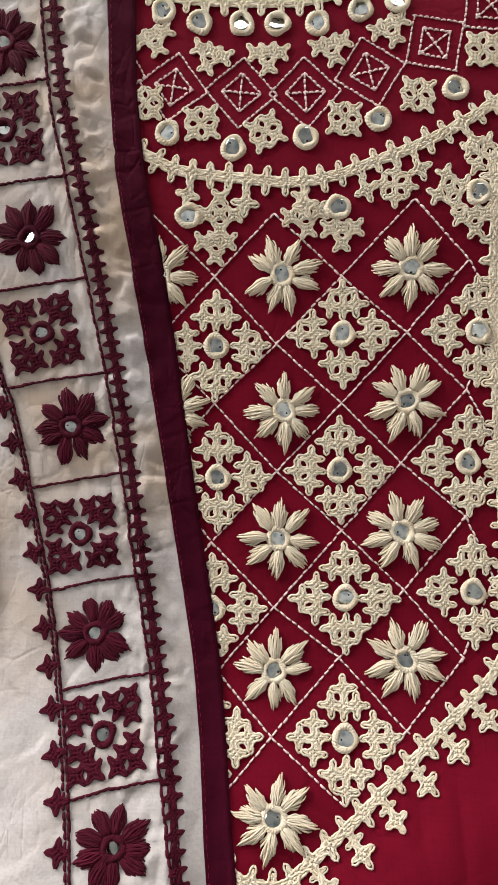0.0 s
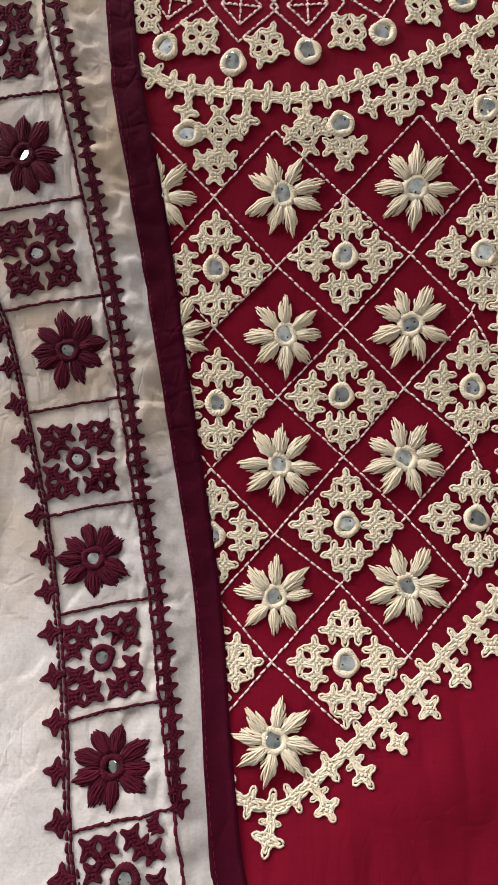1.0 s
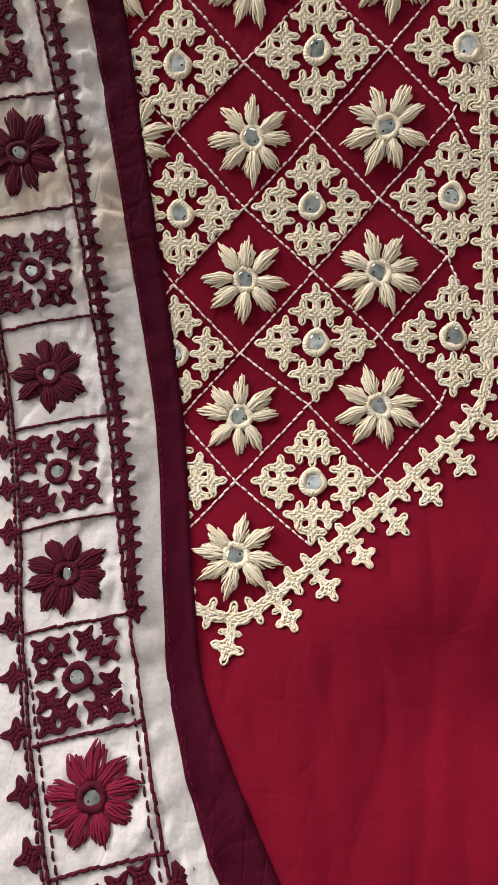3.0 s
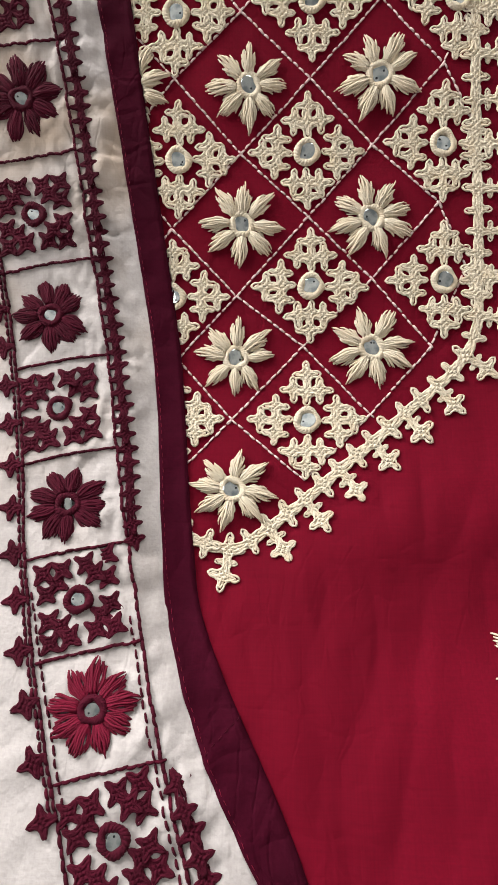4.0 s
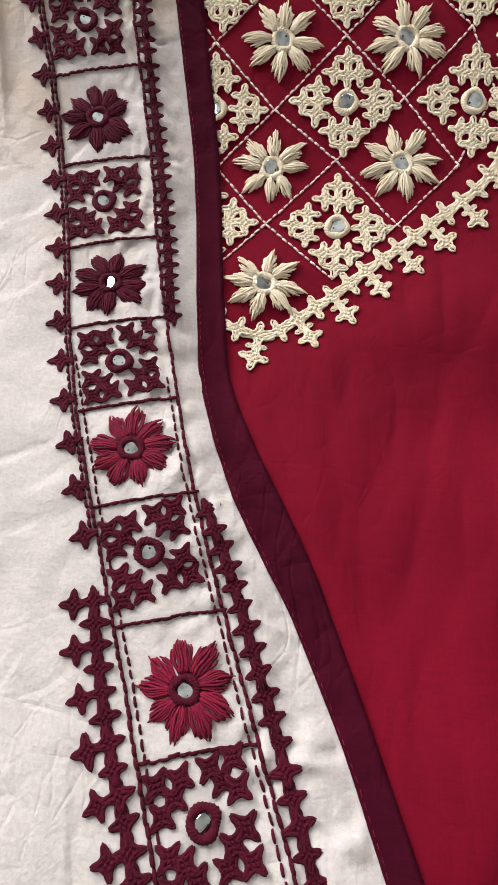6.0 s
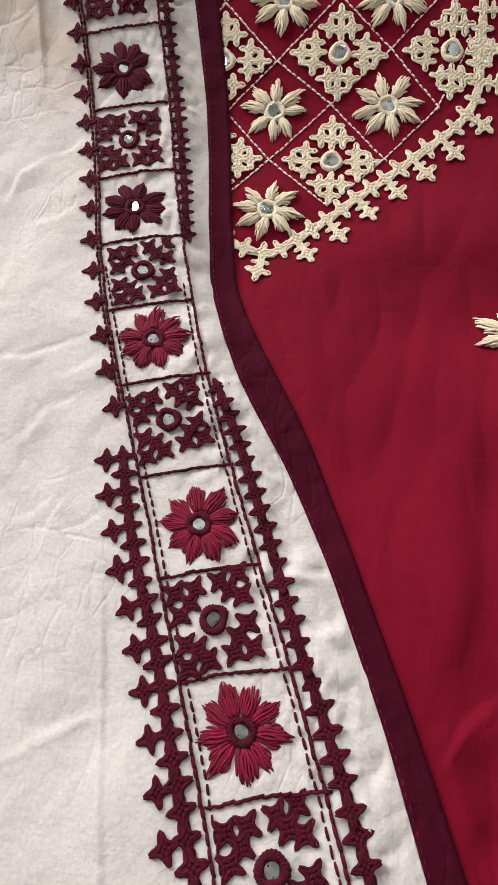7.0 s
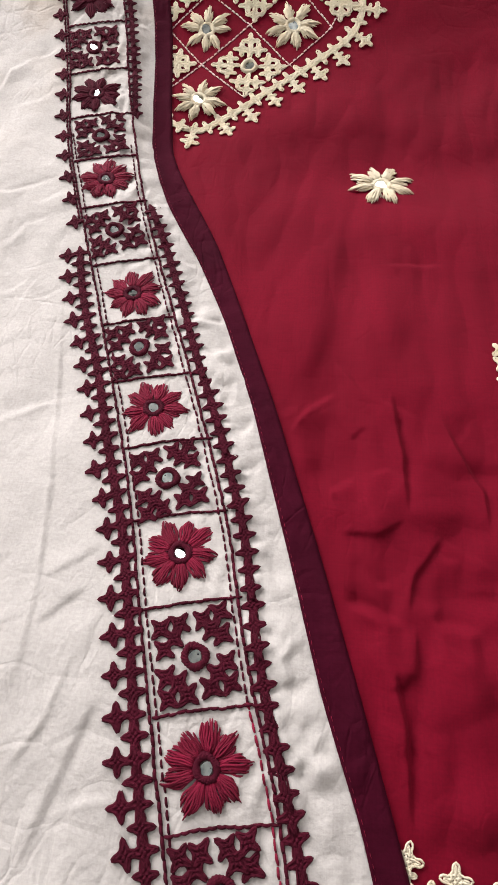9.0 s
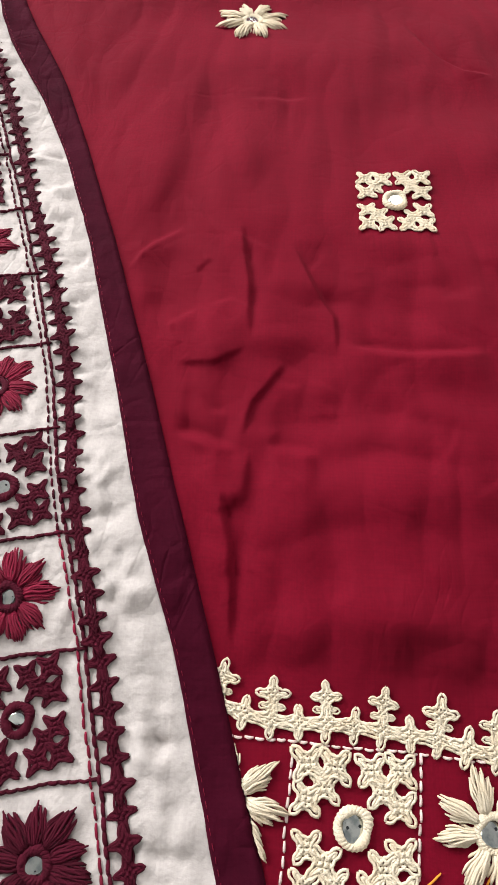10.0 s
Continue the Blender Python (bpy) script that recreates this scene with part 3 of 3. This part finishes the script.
# The room is out of view; walls and openings are added to bounce light.
setting("floor", [(-2.0, -2.2, FLOOR - .1, 2.2, 2.2, FLOOR)], PAINT, "plain pale floor of the room under the bed")
# Ceiling added out of view; its grey tones what the mirrors reflect.
setting("ceiling", [(-2.1, -2.3, 2.3, 2.3, 2.3, 2.4)], CEILING, "plain grey unseen ceiling added for the mirrors to reflect")
setting("wall_west", [(-2.1, -2.2, FLOOR, -2.0, 0.2, 2.3), (-2.1, 1.8, FLOOR, -2.0, 2.2, 2.3), (-2.1, .2, FLOOR, -2.0, 1.8, .8), (-2.1, .2, 2.15, -2.0, 1.8, 2.3)], PAINT, "plain white unseen wall with an added window opening")
setting("wall_north", [(-2.1, 2.2, FLOOR, -.2, 2.3, 2.3), (1.2, 2.2, FLOOR, 2.3, 2.3, 2.3), (-.2, 2.2, FLOOR, 1.2, 2.3, .9), (-.2, 2.2, 2.2, 1.2, 2.3, 2.3)], PAINT, "plain white unseen wall with an added window opening")
setting("wall_east", [(2.2, -2.2, FLOOR, 2.3, 2.2, 2.3)], PAINT, "plain white unseen wall added to close the room")
setting("wall_south", [(-2.1, -2.3, FLOOR, 2.3, -2.2, 2.3)], PAINT, "plain white unseen wall added to close the room")


bed = grid_cloth("bed", SHEET, lambda y: (-.36, .42), np.arange(-.74, .4401, .02), 40, lambda x, y: np.interp(y, KY, KZ) - .016 - .03 * np.abs(x), .16)
bed_ob = tagged(new("bed", bed), "padded bed surface hidden under the spread garment", "bed", kind="structure")
bed_ob.matrix_world = BASE

# ---- the kurta ----
kurta = tagged(new("kurta"), "deep red cotton kurta with ivory mirror embroidery, spread on bed", "kurta")
kurta.matrix_world = BASE
part("cloth", grid_cloth("cloth", RED, lambda y: (float(edge_out(y)) - .03, .36), np.concatenate([np.arange(-.70, -.15, .0012), np.arange(-.15, .4001, .0024)]), 340, kurta_z), kurta, "crumpled deep red cotton cloth")

SMALL_MIRRORS = [mirror_mesh(.0044, i) for i in range(6)]
IVORY_RINGS = [ring_mesh("mirror_ring", IVORY, .0036, .0074, 7 + i, i, .0011) for i in range(3)]
IVORY_PETALS = [petal_mesh(IVORY, 10 + i, 11, .0236, .0062, .0046, .00058, .0030, .62, .15, (.30, .62, .92, 1.0, .80, .46)) for i in range(9)]
# where the sixteen stars of a square stand, in half sides
SQUARE_PLAN = [(a * x, c * y) for a in (-1, 1) for c in (-1, 1) for x, y in ((.79, .79), (.31, .77), (.77, .31), (.49, .49))]


def flower(parent, z_of, x, y, turn, size, k, petals, rings, mirrors, count, label, tuck=False):
    """Mirror in a coiled frame with a wreath of petals."""
    rng = random.Random(100 + k)
    middle = piece("embroidered_flower", rings[k % len(rings)], parent, on(z_of, x, y, turn, size, .0003), label, tuck)
    if middle is None:
        middle = parent
    else:
        piece("mirror", mirrors[k % len(mirrors)], middle, on(z_of, x, y, 71 * k, size, .0007) @ Matrix.Rotation(radians(8 * math.sin(2.3 * k)), 4, 'X'), "small round mirror", tuck)
    for i in range(count):
        m = on(z_of, x, y, turn + 360 * (i + rng.uniform(-.13, .13)) / count, size * rng.uniform(.9, 1.05))
        piece("petal", petals[rng.randrange(len(petals))], middle, m, "", tuck)


def square(parent, z_of, x, y, turn, side, k, stars, rings, mirrors, label, tuck=False):
    """Mirror in a coiled frame inside sixteen interlaced stars."""
    rng = random.Random(300 + k)
    middle = piece("interlaced_square", rings[k % len(rings)], parent, on(z_of, x, y, turn, 1.0, .0003), label, tuck)
    if middle is None:
        middle = parent
    else:
        piece("mirror", mirrors[k % len(mirrors)], middle, on(z_of, x, y, 53 * k, 1.0, .0007) @ Matrix.Rotation(radians(8 * math.sin(1.9 * k + 1)), 4, 'X'), "small round mirror", tuck)
    c, s = math.cos(radians(turn)) * side / 2, math.sin(radians(turn)) * side / 2
    for u, v in SQUARE_PLAN:
        u, v = u * (1 + rng.uniform(-.03, .03)), v * (1 + rng.uniform(-.03, .03))
        star(middle, stars, x + u * c - v * s, y + u * s + v * c, radians(turn) + rng.uniform(-.13, .13), side * (.270 if stars is IVORY_STARS else .255) * rng.uniform(.95, 1.05), z_of, tuck, rng)


def block(parent, x, y, turn, size, spots, seed):
    """A small group of interlaced stars, by spots in star widths."""
    rng = random.Random(seed)
    c, s = math.cos(radians(turn)) * size * .93, math.sin(radians(turn)) * size * .93
    first = None
    for u, v in spots:
        ob = star(first or parent, IVORY_STARS, x + u * c - v * s, y + u * s + v * c, radians(turn) + rng.uniform(-.1, .1), size * 1.04, kurta_z, True, rng)
        if first is None and ob is not None:
            first = ob
            ob.name = "interlaced_block"


def lone_mirror(parent, z_of, x, y, k, rings, size=1.0):
    ring = piece("mirror_ring", rings[k % len(rings)], parent, on(z_of, x, y, 40 * k, size), "coiled ivory thread ring", True)
    if ring:
        piece("mirror", SMALL_MIRRORS[k % 6], ring, on(z_of, x, y, 83 * k, size, .0004), "small round mirror", True)


IVORY_LABEL = "raised ivory thread flower round a mirror"
SQUARE_LABEL = "ivory interlaced square round a mirror"
FLOWER_SPOTS = [(-.066, .1467), (.0027, .147), (.0742, .1503), (-.0600, .071), (.0035, .0715), (.0720, .077), (.0002, 0), (.0692, .004), (-.0021, -.0714), (.0694, -.0655), (-.0023, -.1395)]
for k, (x, y) in enumerate(FLOWER_SPOTS):
    flower(kurta, kurta_z, x, y, 67 * k, 1.0 + .03 * math.sin(3 * k), k, IVORY_PETALS, IVORY_RINGS, SMALL_MIRRORS, 8, IVORY_LABEL, True)
flower(kurta, kurta_z, .1443, -.2150, 20, 1.12, 12, IVORY_PETALS, IVORY_RINGS, SMALL_MIRRORS, 8, IVORY_LABEL)

SQUARE_SPOTS = [(-.0345, .1076), (.0362, .1142), (.1115, .1156), (-.0338, .034), (.0343, .0382), (.1062, .043), (-.0365, -.0385), (.037, -.0325), (.1077, -.029), (-.0390, -.1045), (.0352, -.1044)]
for k, (x, y) in enumerate(SQUARE_SPOTS):
    square(kurta, kurta_z, x, y, 45, .0425, k, IVORY_STARS, IVORY_RINGS, SMALL_MIRRORS, SQUARE_LABEL, True)
square(kurta, kurta_z, .2285, -.3625, 0, .0392, 21, IVORY_STARS, IVORY_RINGS, SMALL_MIRRORS, SQUARE_LABEL)
square(kurta, kurta_z, .2622, -.131, 0, .0392, 22, IVORY_STARS, IVORY_RINGS, SMALL_MIRRORS, SQUARE_LABEL)

# the diamond lattice: column and row of each crossing
NODES = {
    (0, .5): (-.0695, .1803), (1, .5): (-.0019, .1807), (2, .5): (.0762, .1885), (.5, 1): (-.0353, .1466), (1.5, 1): (.0358, .1464), (2.5, 1): (.1064, .1554),
    (0, 1.5): (-.0690, .110), (1, 1.5): (-.0006, .1088), (2, 1.5): (.0722, .1151), (.5, 2): (-.0356, .0756), (1.5, 2): (.0358, .0756), (2.5, 2): (.1053, .0835),
    (0, 2.5): (-.0680, .037), (1, 2.5): (-.0007, .0376), (2, 2.5): (.0691, .0424), (.5, 3): (-.0372, -.002), (1.5, 3): (.0355, .0045), (2.5, 3): (.1049, .0124),
    (0, 3.5): (-.0650, -.040), (1, 3.5): (-.0024, -.0377), (2, 3.5): (.0697, -.0282), (.5, 4): (-.0335, -.0720), (1.5, 4): (.0332, -.0648), (2.5, 4): (.1012, -.0645),
    (0, 4.5): (-.0600, -.100), (1, 4.5): (-.0039, -.1041), (2, 4.5): (.0684, -.101), (.5, 5): (-.0290, -.1300), (1.5, 5): (.0338, -.1347),
    (3, 1.5): (.1250, .1260), (3, 2.5): (.1240, .0500), (3, 3.5): (.1195, -.0220),
}
for (c, r), p in NODES.items():
    for dc in (-.5, .5):
        q = NODES.get((c + dc, r + .5))
        if q:
            running_stitch("running_stitch", PINK, [(p, q)], kurta_z, kurta, label="row of pale pink running stitches", tuck=True)

# the yoke's outer border and the neckline
EDGE_LINE = [(0.1195, 0.215), (0.12, 0.15), (0.121, 0.094), (0.124, 0.043), (0.1262, -0.016), (0.1262, -0.056), (0.117, -0.0735), (0.1046, -0.0853), (0.089, -0.0981), (0.0704, -0.1146), (0.0523, -0.1289), (0.0348, -0.1443), (0.0179, -0.157), (0.0014, -0.169), (-0.0082, -0.1675), (-0.0187, -0.164), (-0.035, -0.158)]
chain("yoke_border", IVORY, IVORY_POINTS, EDGE_LINE, kurta_z, kurta, .0116, 0.01131, .0128, 2, 1, tuck=True, seed=1, slim=.9, start=1.30, label="ivory interlaced border of linked stars", stem=.72)
NECK_LINE = [(-.100, .222), (-.0758, .2151), (-.06, .2055), (-.0459, .2023), (-.0286, .2006), (-.0129, .199), (.0028, .1973), (.0216, .1982), (.0404, .2035), (.0561, .2098), (.0717, .2151), (.0874, .2223), (.0999, .2285), (.1125, .2364), (.135, .252)]
chain("neckline_braid", IVORY, IVORY_POINTS, NECK_LINE, kurta_z, kurta, .0120, .0104, .0128, 3, -1, tuck=True, seed=2, label="ivory interlaced braid along the neckline", first=1)
TOP_LINE = [(-.095, .310), (-.0508, .3010), (-.0286, .3000), (-.0064, .2992), (.0157, .2997), (.040, .306), (.070, .318)]
chain("neckline_braid", IVORY, IVORY_POINTS, TOP_LINE, kurta_z, kurta, .0120, .0104, None, 3, -1, tuck=True, seed=3, label="ivory interlaced braid along the neckline")

QUAD = [(-.5, -.5), (.5, -.5), (-.5, .5), (.5, .5)]
TRIO = [(0, .40), (-.75, .35), (.75, .35), (0, -.5)]
CROSS = [(0, 0), (0, .95), (-.85, 0), (.85, 0), (0, -.9)]
BLOCKS = [(QUAD, [(-.0734, .2423, 0), (-.0421, .2308, 3), (-.0065, .2259, 25), (.0374, .233, -4), (.0782, .2462, -5), (.1145, .2717, 0), (.0654, .1955, 40), (.113, .2130, 20)]),
          (TRIO, [(-.0682, .2778, 20), (-.0374, .2678, -20), (-.0049, .2676, 0), (.0307, .2722, 15), (.0635, .2830, 25), (.0358, .1690, 0), (.1085, .1760, 10), (-.0345, .1620, 0)]),
          (CROSS, [(-.0318, .1800, 0), (.0150, .1800, 10), (.0960, .1930, 20)])]
for n, (spots, places) in enumerate(BLOCKS):
    for k, (x, y, turn) in enumerate(places):
        diagonal = 45 if spots is not QUAD else 0
        block(kurta, x, y, turn, .0100, spots, 40 + 10 * n + k)
for k, (x, y) in enumerate([(-.061, .2255), (-.0245, .2168), (.0157, .2226), (.0562, .2326), (.0989, .2499), (-.0635, .2949), (-.0432, .2883), (-.0197, .2875), (.0002, .2873), (.0226, .2872), (.0466, .2954), (.0671, .3001), (-.0493, .1793), (.0334, .1836), (.1108, .1918)]):
    lone_mirror(kurta, kurta_z, x, y, k, IVORY_RINGS)
for x, y, turn, r in [(-.0579, .2518, 35, .0150), (-.0201, .2484, 40, .0155), (.0158, .2482, 48, .0155), (.0517, .2599, 58, .0155), (.0879, .2761, 80, .0150), (.1196, .2975, 85, .0150), (-.092, .262, 30, .015)]:
    lines = []
    for size, shut in ((r, True), (r * .55, True)):
        c = [(x + 1.3 * size * math.cos(radians(turn + 45 + 90 * i)), y + 1.3 * size * math.sin(radians(turn + 45 + 90 * i))) for i in range(4)]
        lines += [(c[i], c[(i + 1) % 4]) for i in range(4)]
    lines += [(c[0], c[2]), (c[1], c[3])]
    running_stitch("stitched_diamond", PINK, lines, kurta_z, kurta, .0026, .0006, .00058, "pale pink stitched diamond outline", True)

# the band above the hem
HEM_LINE = [(.1238, -.588), (.1484, -.5892), (.1605, -.5933), (.1756, -.5945), (.1927, -.594), (.2097, -.596), (.2265, -.5972), (.2408, -.600), (.2514, -.6023), (.30, -.606), (.38, -.612)]
chain("hem_border", IVORY, IVORY_POINTS, HEM_LINE, kurta_z, kurta, .0104, .0105, .0090, 2, 1, start=.16, label="ivory interlaced border above the hem", stem=.75, tuck=True, seed=4)
running_stitch("running_stitch", PINK, [[(.12, -.599), (.1532, -.5996), (.1757, -.6002), (.2011, -.6016), (.223, -.6025), (.2511, -.6043), (.38, -.612)]], kurta_z, kurta, tuck=True)
running_stitch("running_stitch", PINK, [[(.1757, -.6004), (.1735, -.620), (.1716, -.640), (.170, -.665)]], kurta_z, kurta, tuck=True)
running_stitch("running_stitch", PINK, [[(.2228, -.602), (.2215, -.622), (.2193, -.640), (.218, -.665)]], kurta_z, kurta)
square(kurta, kurta_z, .1972, -.6245, -2, .0435, 23, IVORY_STARS, IVORY_RINGS, SMALL_MIRRORS, SQUARE_LABEL)
flower(kurta, kurta_z, .1520, -.6190, 0, .95, 13, IVORY_PETALS, IVORY_RINGS, SMALL_MIRRORS, 8, IVORY_LABEL, True)
flower(kurta, kurta_z, .2463, -.6240, 10, .95, 14, IVORY_PETALS, IVORY_RINGS, SMALL_MIRRORS, 8, IVORY_LABEL)

# ---- the scarf ----
scarf = tagged(new("dupatta"), "cream cotton dupatta with maroon embroidered band, lying over kurta", "dupatta")
scarf.matrix_world = BASE
part("cloth", grid_cloth("cloth", CREAM, lambda y: (-.30, float(edge_in(y)) + .001), np.arange(-.70, .4001, .0014), 290, scarf_z, .0006), scarf, "creased cream cotton cloth")


def binding_z(x, y):
    a, c = edge_in(y), edge_out(y)
    u = np.clip((x - a) / (c - a), 0, 1)
    return scarf_z(x, y) + .0009 - .0022 * np.clip((u - .9) / .1, 0, 1) ** 2 - .0005 * np.clip((.1 - u) / .1, 0, 1) ** 2 + .0005 * soft_noise(x, y, .012, 12) + .0006 * soft_noise(.3 * x, y - .5 * x, .014, 13)


binding = part("edge_binding", grid_cloth("edge_binding", BINDING, lambda y: (float(edge_in(y)), float(edge_out(y))), np.arange(-.70, .4001, .0022), 14, binding_z, .0014), scarf, "dark maroon cotton binding strip")
seam = [(float(edge_in(y)) + .0016, y) for y in np.arange(.40, -.70, -.02)]
running_stitch("binding_seam", CRIMSON, [seam], binding_z, binding, .0022, .0016, .00016, "fine crimson machine seam")
running_stitch("binding_seam", MAROON, [[(float(edge_in(-.244)) + .001, -.2450), (float(edge_out(-.236)) - .001, -.2340)]], binding_z, binding, .0020, .0012, .0002)

BAND = [(-.152, .325), (-.150, .273), (-.149, .224), (-.136, .1655), (-.130, .1138), (-.1141, .062), (-.1085, .003), (-.099, -.050), (-.0905, -.0991), (-.0802, -.146), (-.069, -.187), (-.0562, -.2278), (-.042, -.2705), (-.0204, -.319), (-.0084, -.357), (.0079, -.395), (.0233, -.4336), (.0363, -.4697), (.0506, -.5123), (.0611, -.5536), (.0715, -.595), (.0864, -.6354), (.099, -.678)]
RAIL_R = [(-.1325, .36), (-.1305, .30), (-.1252, .242), (-.1123, .182), (-.104, .139), (-.0934, .083), (-.0857, .03), (-.0771, -.023), (-.0676, -.073), (-.060, -.117), (-.0505, -.159), (-.0424, -.192), (-.0192, -.2645), (.0094, -.333), (.0319, -.385), (.0449, -.4176), (.0587, -.452), (.0692, -.493), (.0793, -.526), (.0922, -.56), (.0989, -.59), (.112, -.635), (.125, -.68)]
RAIL_L = [(-.190, .36), (-.186, .30), (-.178, .24), (-.170, .18), (-.160, .125), (-.1549, .0988), (-.1441, .0673), (-.1362, .0264), (-.1256, -.0234), (-.1156, -.079), (-.1050, -.1244), (-.0949, -.185), (-.0652, -.266), (-.0386, -.335), (-.0101, -.4046), (.0065, -.45), (.0207, -.496), (.0342, -.54), (.0454, -.58), (.060, -.635), (.072, -.68)]
running_stitch("rail_stitch", MAROON, [RAIL_R], scarf_z, scarf, .0046, -.0006, .00085, "line of maroon stitching")
running_stitch("rail_stitch", MAROON, [RAIL_L], scarf_z, scarf, .0046, -.0006, .00085, "line of maroon stitching")
low_r = [(x - .0030, y - .001) for x, y in RAIL_R if y < -.18]
low_l = [(x + .0030, y + .001) for x, y in RAIL_L if y < -.18]
running_stitch("rail_stitch", MAROON, [[p for p in low_r if p[1] > -.55]], scarf_z, scarf, .0036, .0010, .0006)
running_stitch("rail_stitch", CRIMSON, [[p for p in low_r if p[1] < -.52]], scarf_z, scarf, .0042, .0004, .0006, "line of crimson stitching")
running_stitch("rail_stitch", MAROON, [low_l], scarf_z, scarf, .0036, .0010, .0006)


def rail_at(rail, y):
    p = np.array(rail[::-1])
    return float(np.interp(y, p[:, 1], p[:, 0]))


DARK_RINGS = [ring_mesh("mirror_ring", MAROON, .0029, .0068, 7 + i, 50 + i, .0010) for i in range(3)]
SCARF_MIRRORS = [mirror_mesh(.0032, 60 + i) for i in range(6)]
DARK_PETALS = [petal_mesh(MAROON, 70 + i, 9, .0216, .0060, .0040, .00064, .0018, .84, .06, (.40, .80, 1.0, .92, .66, .34)) for i in range(6)]
CRIMSON_PETALS = [petal_mesh(CRIMSON, 80 + i, 9, .0218, .0060, .0042, .00060, .0016, .78, .10, (.36, .72, .98, 1.0, .76, .42)) for i in range(6)]
for k, (x, y) in enumerate(BAND):
    n = k - 2
    a, c = BAND[max(k - 1, 0)], BAND[min(k + 1, len(BAND) - 1)]
    turn = math.degrees(math.atan2(a[1] - c[1], a[0] - c[0])) - 90
    size = 1.0 if n < 7 else .95
    if n % 2:
        crimson = 9 <= n <= 17
        label = "crimson flower of long stitches round a mirror" if crimson else "dark maroon flower of long stitches round a mirror"
        flower(scarf, scarf_z, x, y, turn + 25 * k, size, k, CRIMSON_PETALS if crimson else DARK_PETALS, DARK_RINGS, SCARF_MIRRORS, 9, label)
    else:
        square(scarf, scarf_z, x, y, turn, .0385 * size, k, DARK_STARS, DARK_RINGS, SCARF_MIRRORS, "dark maroon interlaced square round a mirror")
    if k + 1 < len(BAND):
        mx, my = (x + BAND[k + 1][0]) / 2, (y + BAND[k + 1][1]) / 2
        lean = .12 * (1 if y < .2 else 0)
        left, right = rail_at(RAIL_L, my - .004), rail_at(RAIL_R, my + .004)
        running_stitch("cell_stitch", MAROON, [[(left + .001, my - .0045), (mx, my + .0005), (right - .001, my + .0040)]], scarf_z, scarf, .0044, -.0006, .0008)

OUT_R1 = [(-.127, .36), (-.1242, .30), (-.1173, .242), (-.1061, .191), (-.0976, .142), (-.0871, .083), (-.080, .03), (-.0721, -.023), (-.0630, -.073), (-.0550, -.117), (-.0465, -.165)]
OUT_R2 = [(-.0200, -.2500), (-.0068, -.276), (.0058, -.306), (.0173, -.3337), (.0285, -.3625), (.0383, -.383), (.0480, -.4047), (.0560, -.425), (.0682, -.457), (.0766, -.497), (.0863, -.532), (.0968, -.56), (.104, -.585), (.119, -.635), (.132, -.68)]
chain("border_braid", MAROON, DARK_POINTS, OUT_R1, scarf_z, scarf, .0076, .0072, label="maroon braided border with small points", seed=5)
chain("border_braid", MAROON, DARK_POINTS, OUT_R2, scarf_z, scarf, .0087, .0080, label="maroon braided border with small points", seed=6)
OUT_L1 = [(x - .0022, y) for x, y in RAIL_L if y > -.30]
OUT_L2 = [(-.063, -.287), (-.0565, -.3125), (-.0475, -.337), (-.0297, -.375), (-.0155, -.4145), (-.0018, -.446), (.0044, -.4619), (.0165, -.50), (.0264, -.541), (.0367, -.58), (.052, -.635), (.064, -.68)]
rail = running_stitch("rail_stitch", MAROON, [OUT_L1], scarf_z, scarf, .0036, .0004, .0008, "line of maroon stitching with small points")
rng = random.Random(9)
for x, y, g in along(OUT_L1, .0205, .004):
    star(rail, DARK_POINTS, x - .0036 * abs(math.sin(g)), y, g + math.pi / 4 + rng.uniform(-.2, .2), .0094, scarf_z, False, rng)
chain("border_braid", MAROON, DARK_POINTS, OUT_L2, scarf_z, scarf, .0092, .0082, .0082, 2, -1, label="maroon braided border with hanging points", seed=7)

# ---- loose threads by the hem ----
ORANGE = material("orange_thread", (0.62, 0.24, 0.03), 0.8, grain=2400, bump=0.8, shine=0.1, depth=0.0004)


def loose_thread(line):
    b = Threads()
    p = np.array([(x, y) for x, y, _ in along(line, .0012)])
    b.tube(np.c_[p, kurta_z(p[:, 0], p[:, 1]) + .0007], .00042, 6, .9, .6)
    ob = tagged(new("loose_thread", b.mesh("loose_thread", ORANGE)), "short orange thread end lying on red cotton", "thread", group="thread ends at the hem")
    ob.matrix_world = BASE
    return ob


loose_thread([(.2273, -.6354), (.2240, -.6380), (.2205, -.6400), (.2180, -.6440)])
loose_thread([(.2462, -.6335), (.2425, -.6381), (.2400, -.6420)])
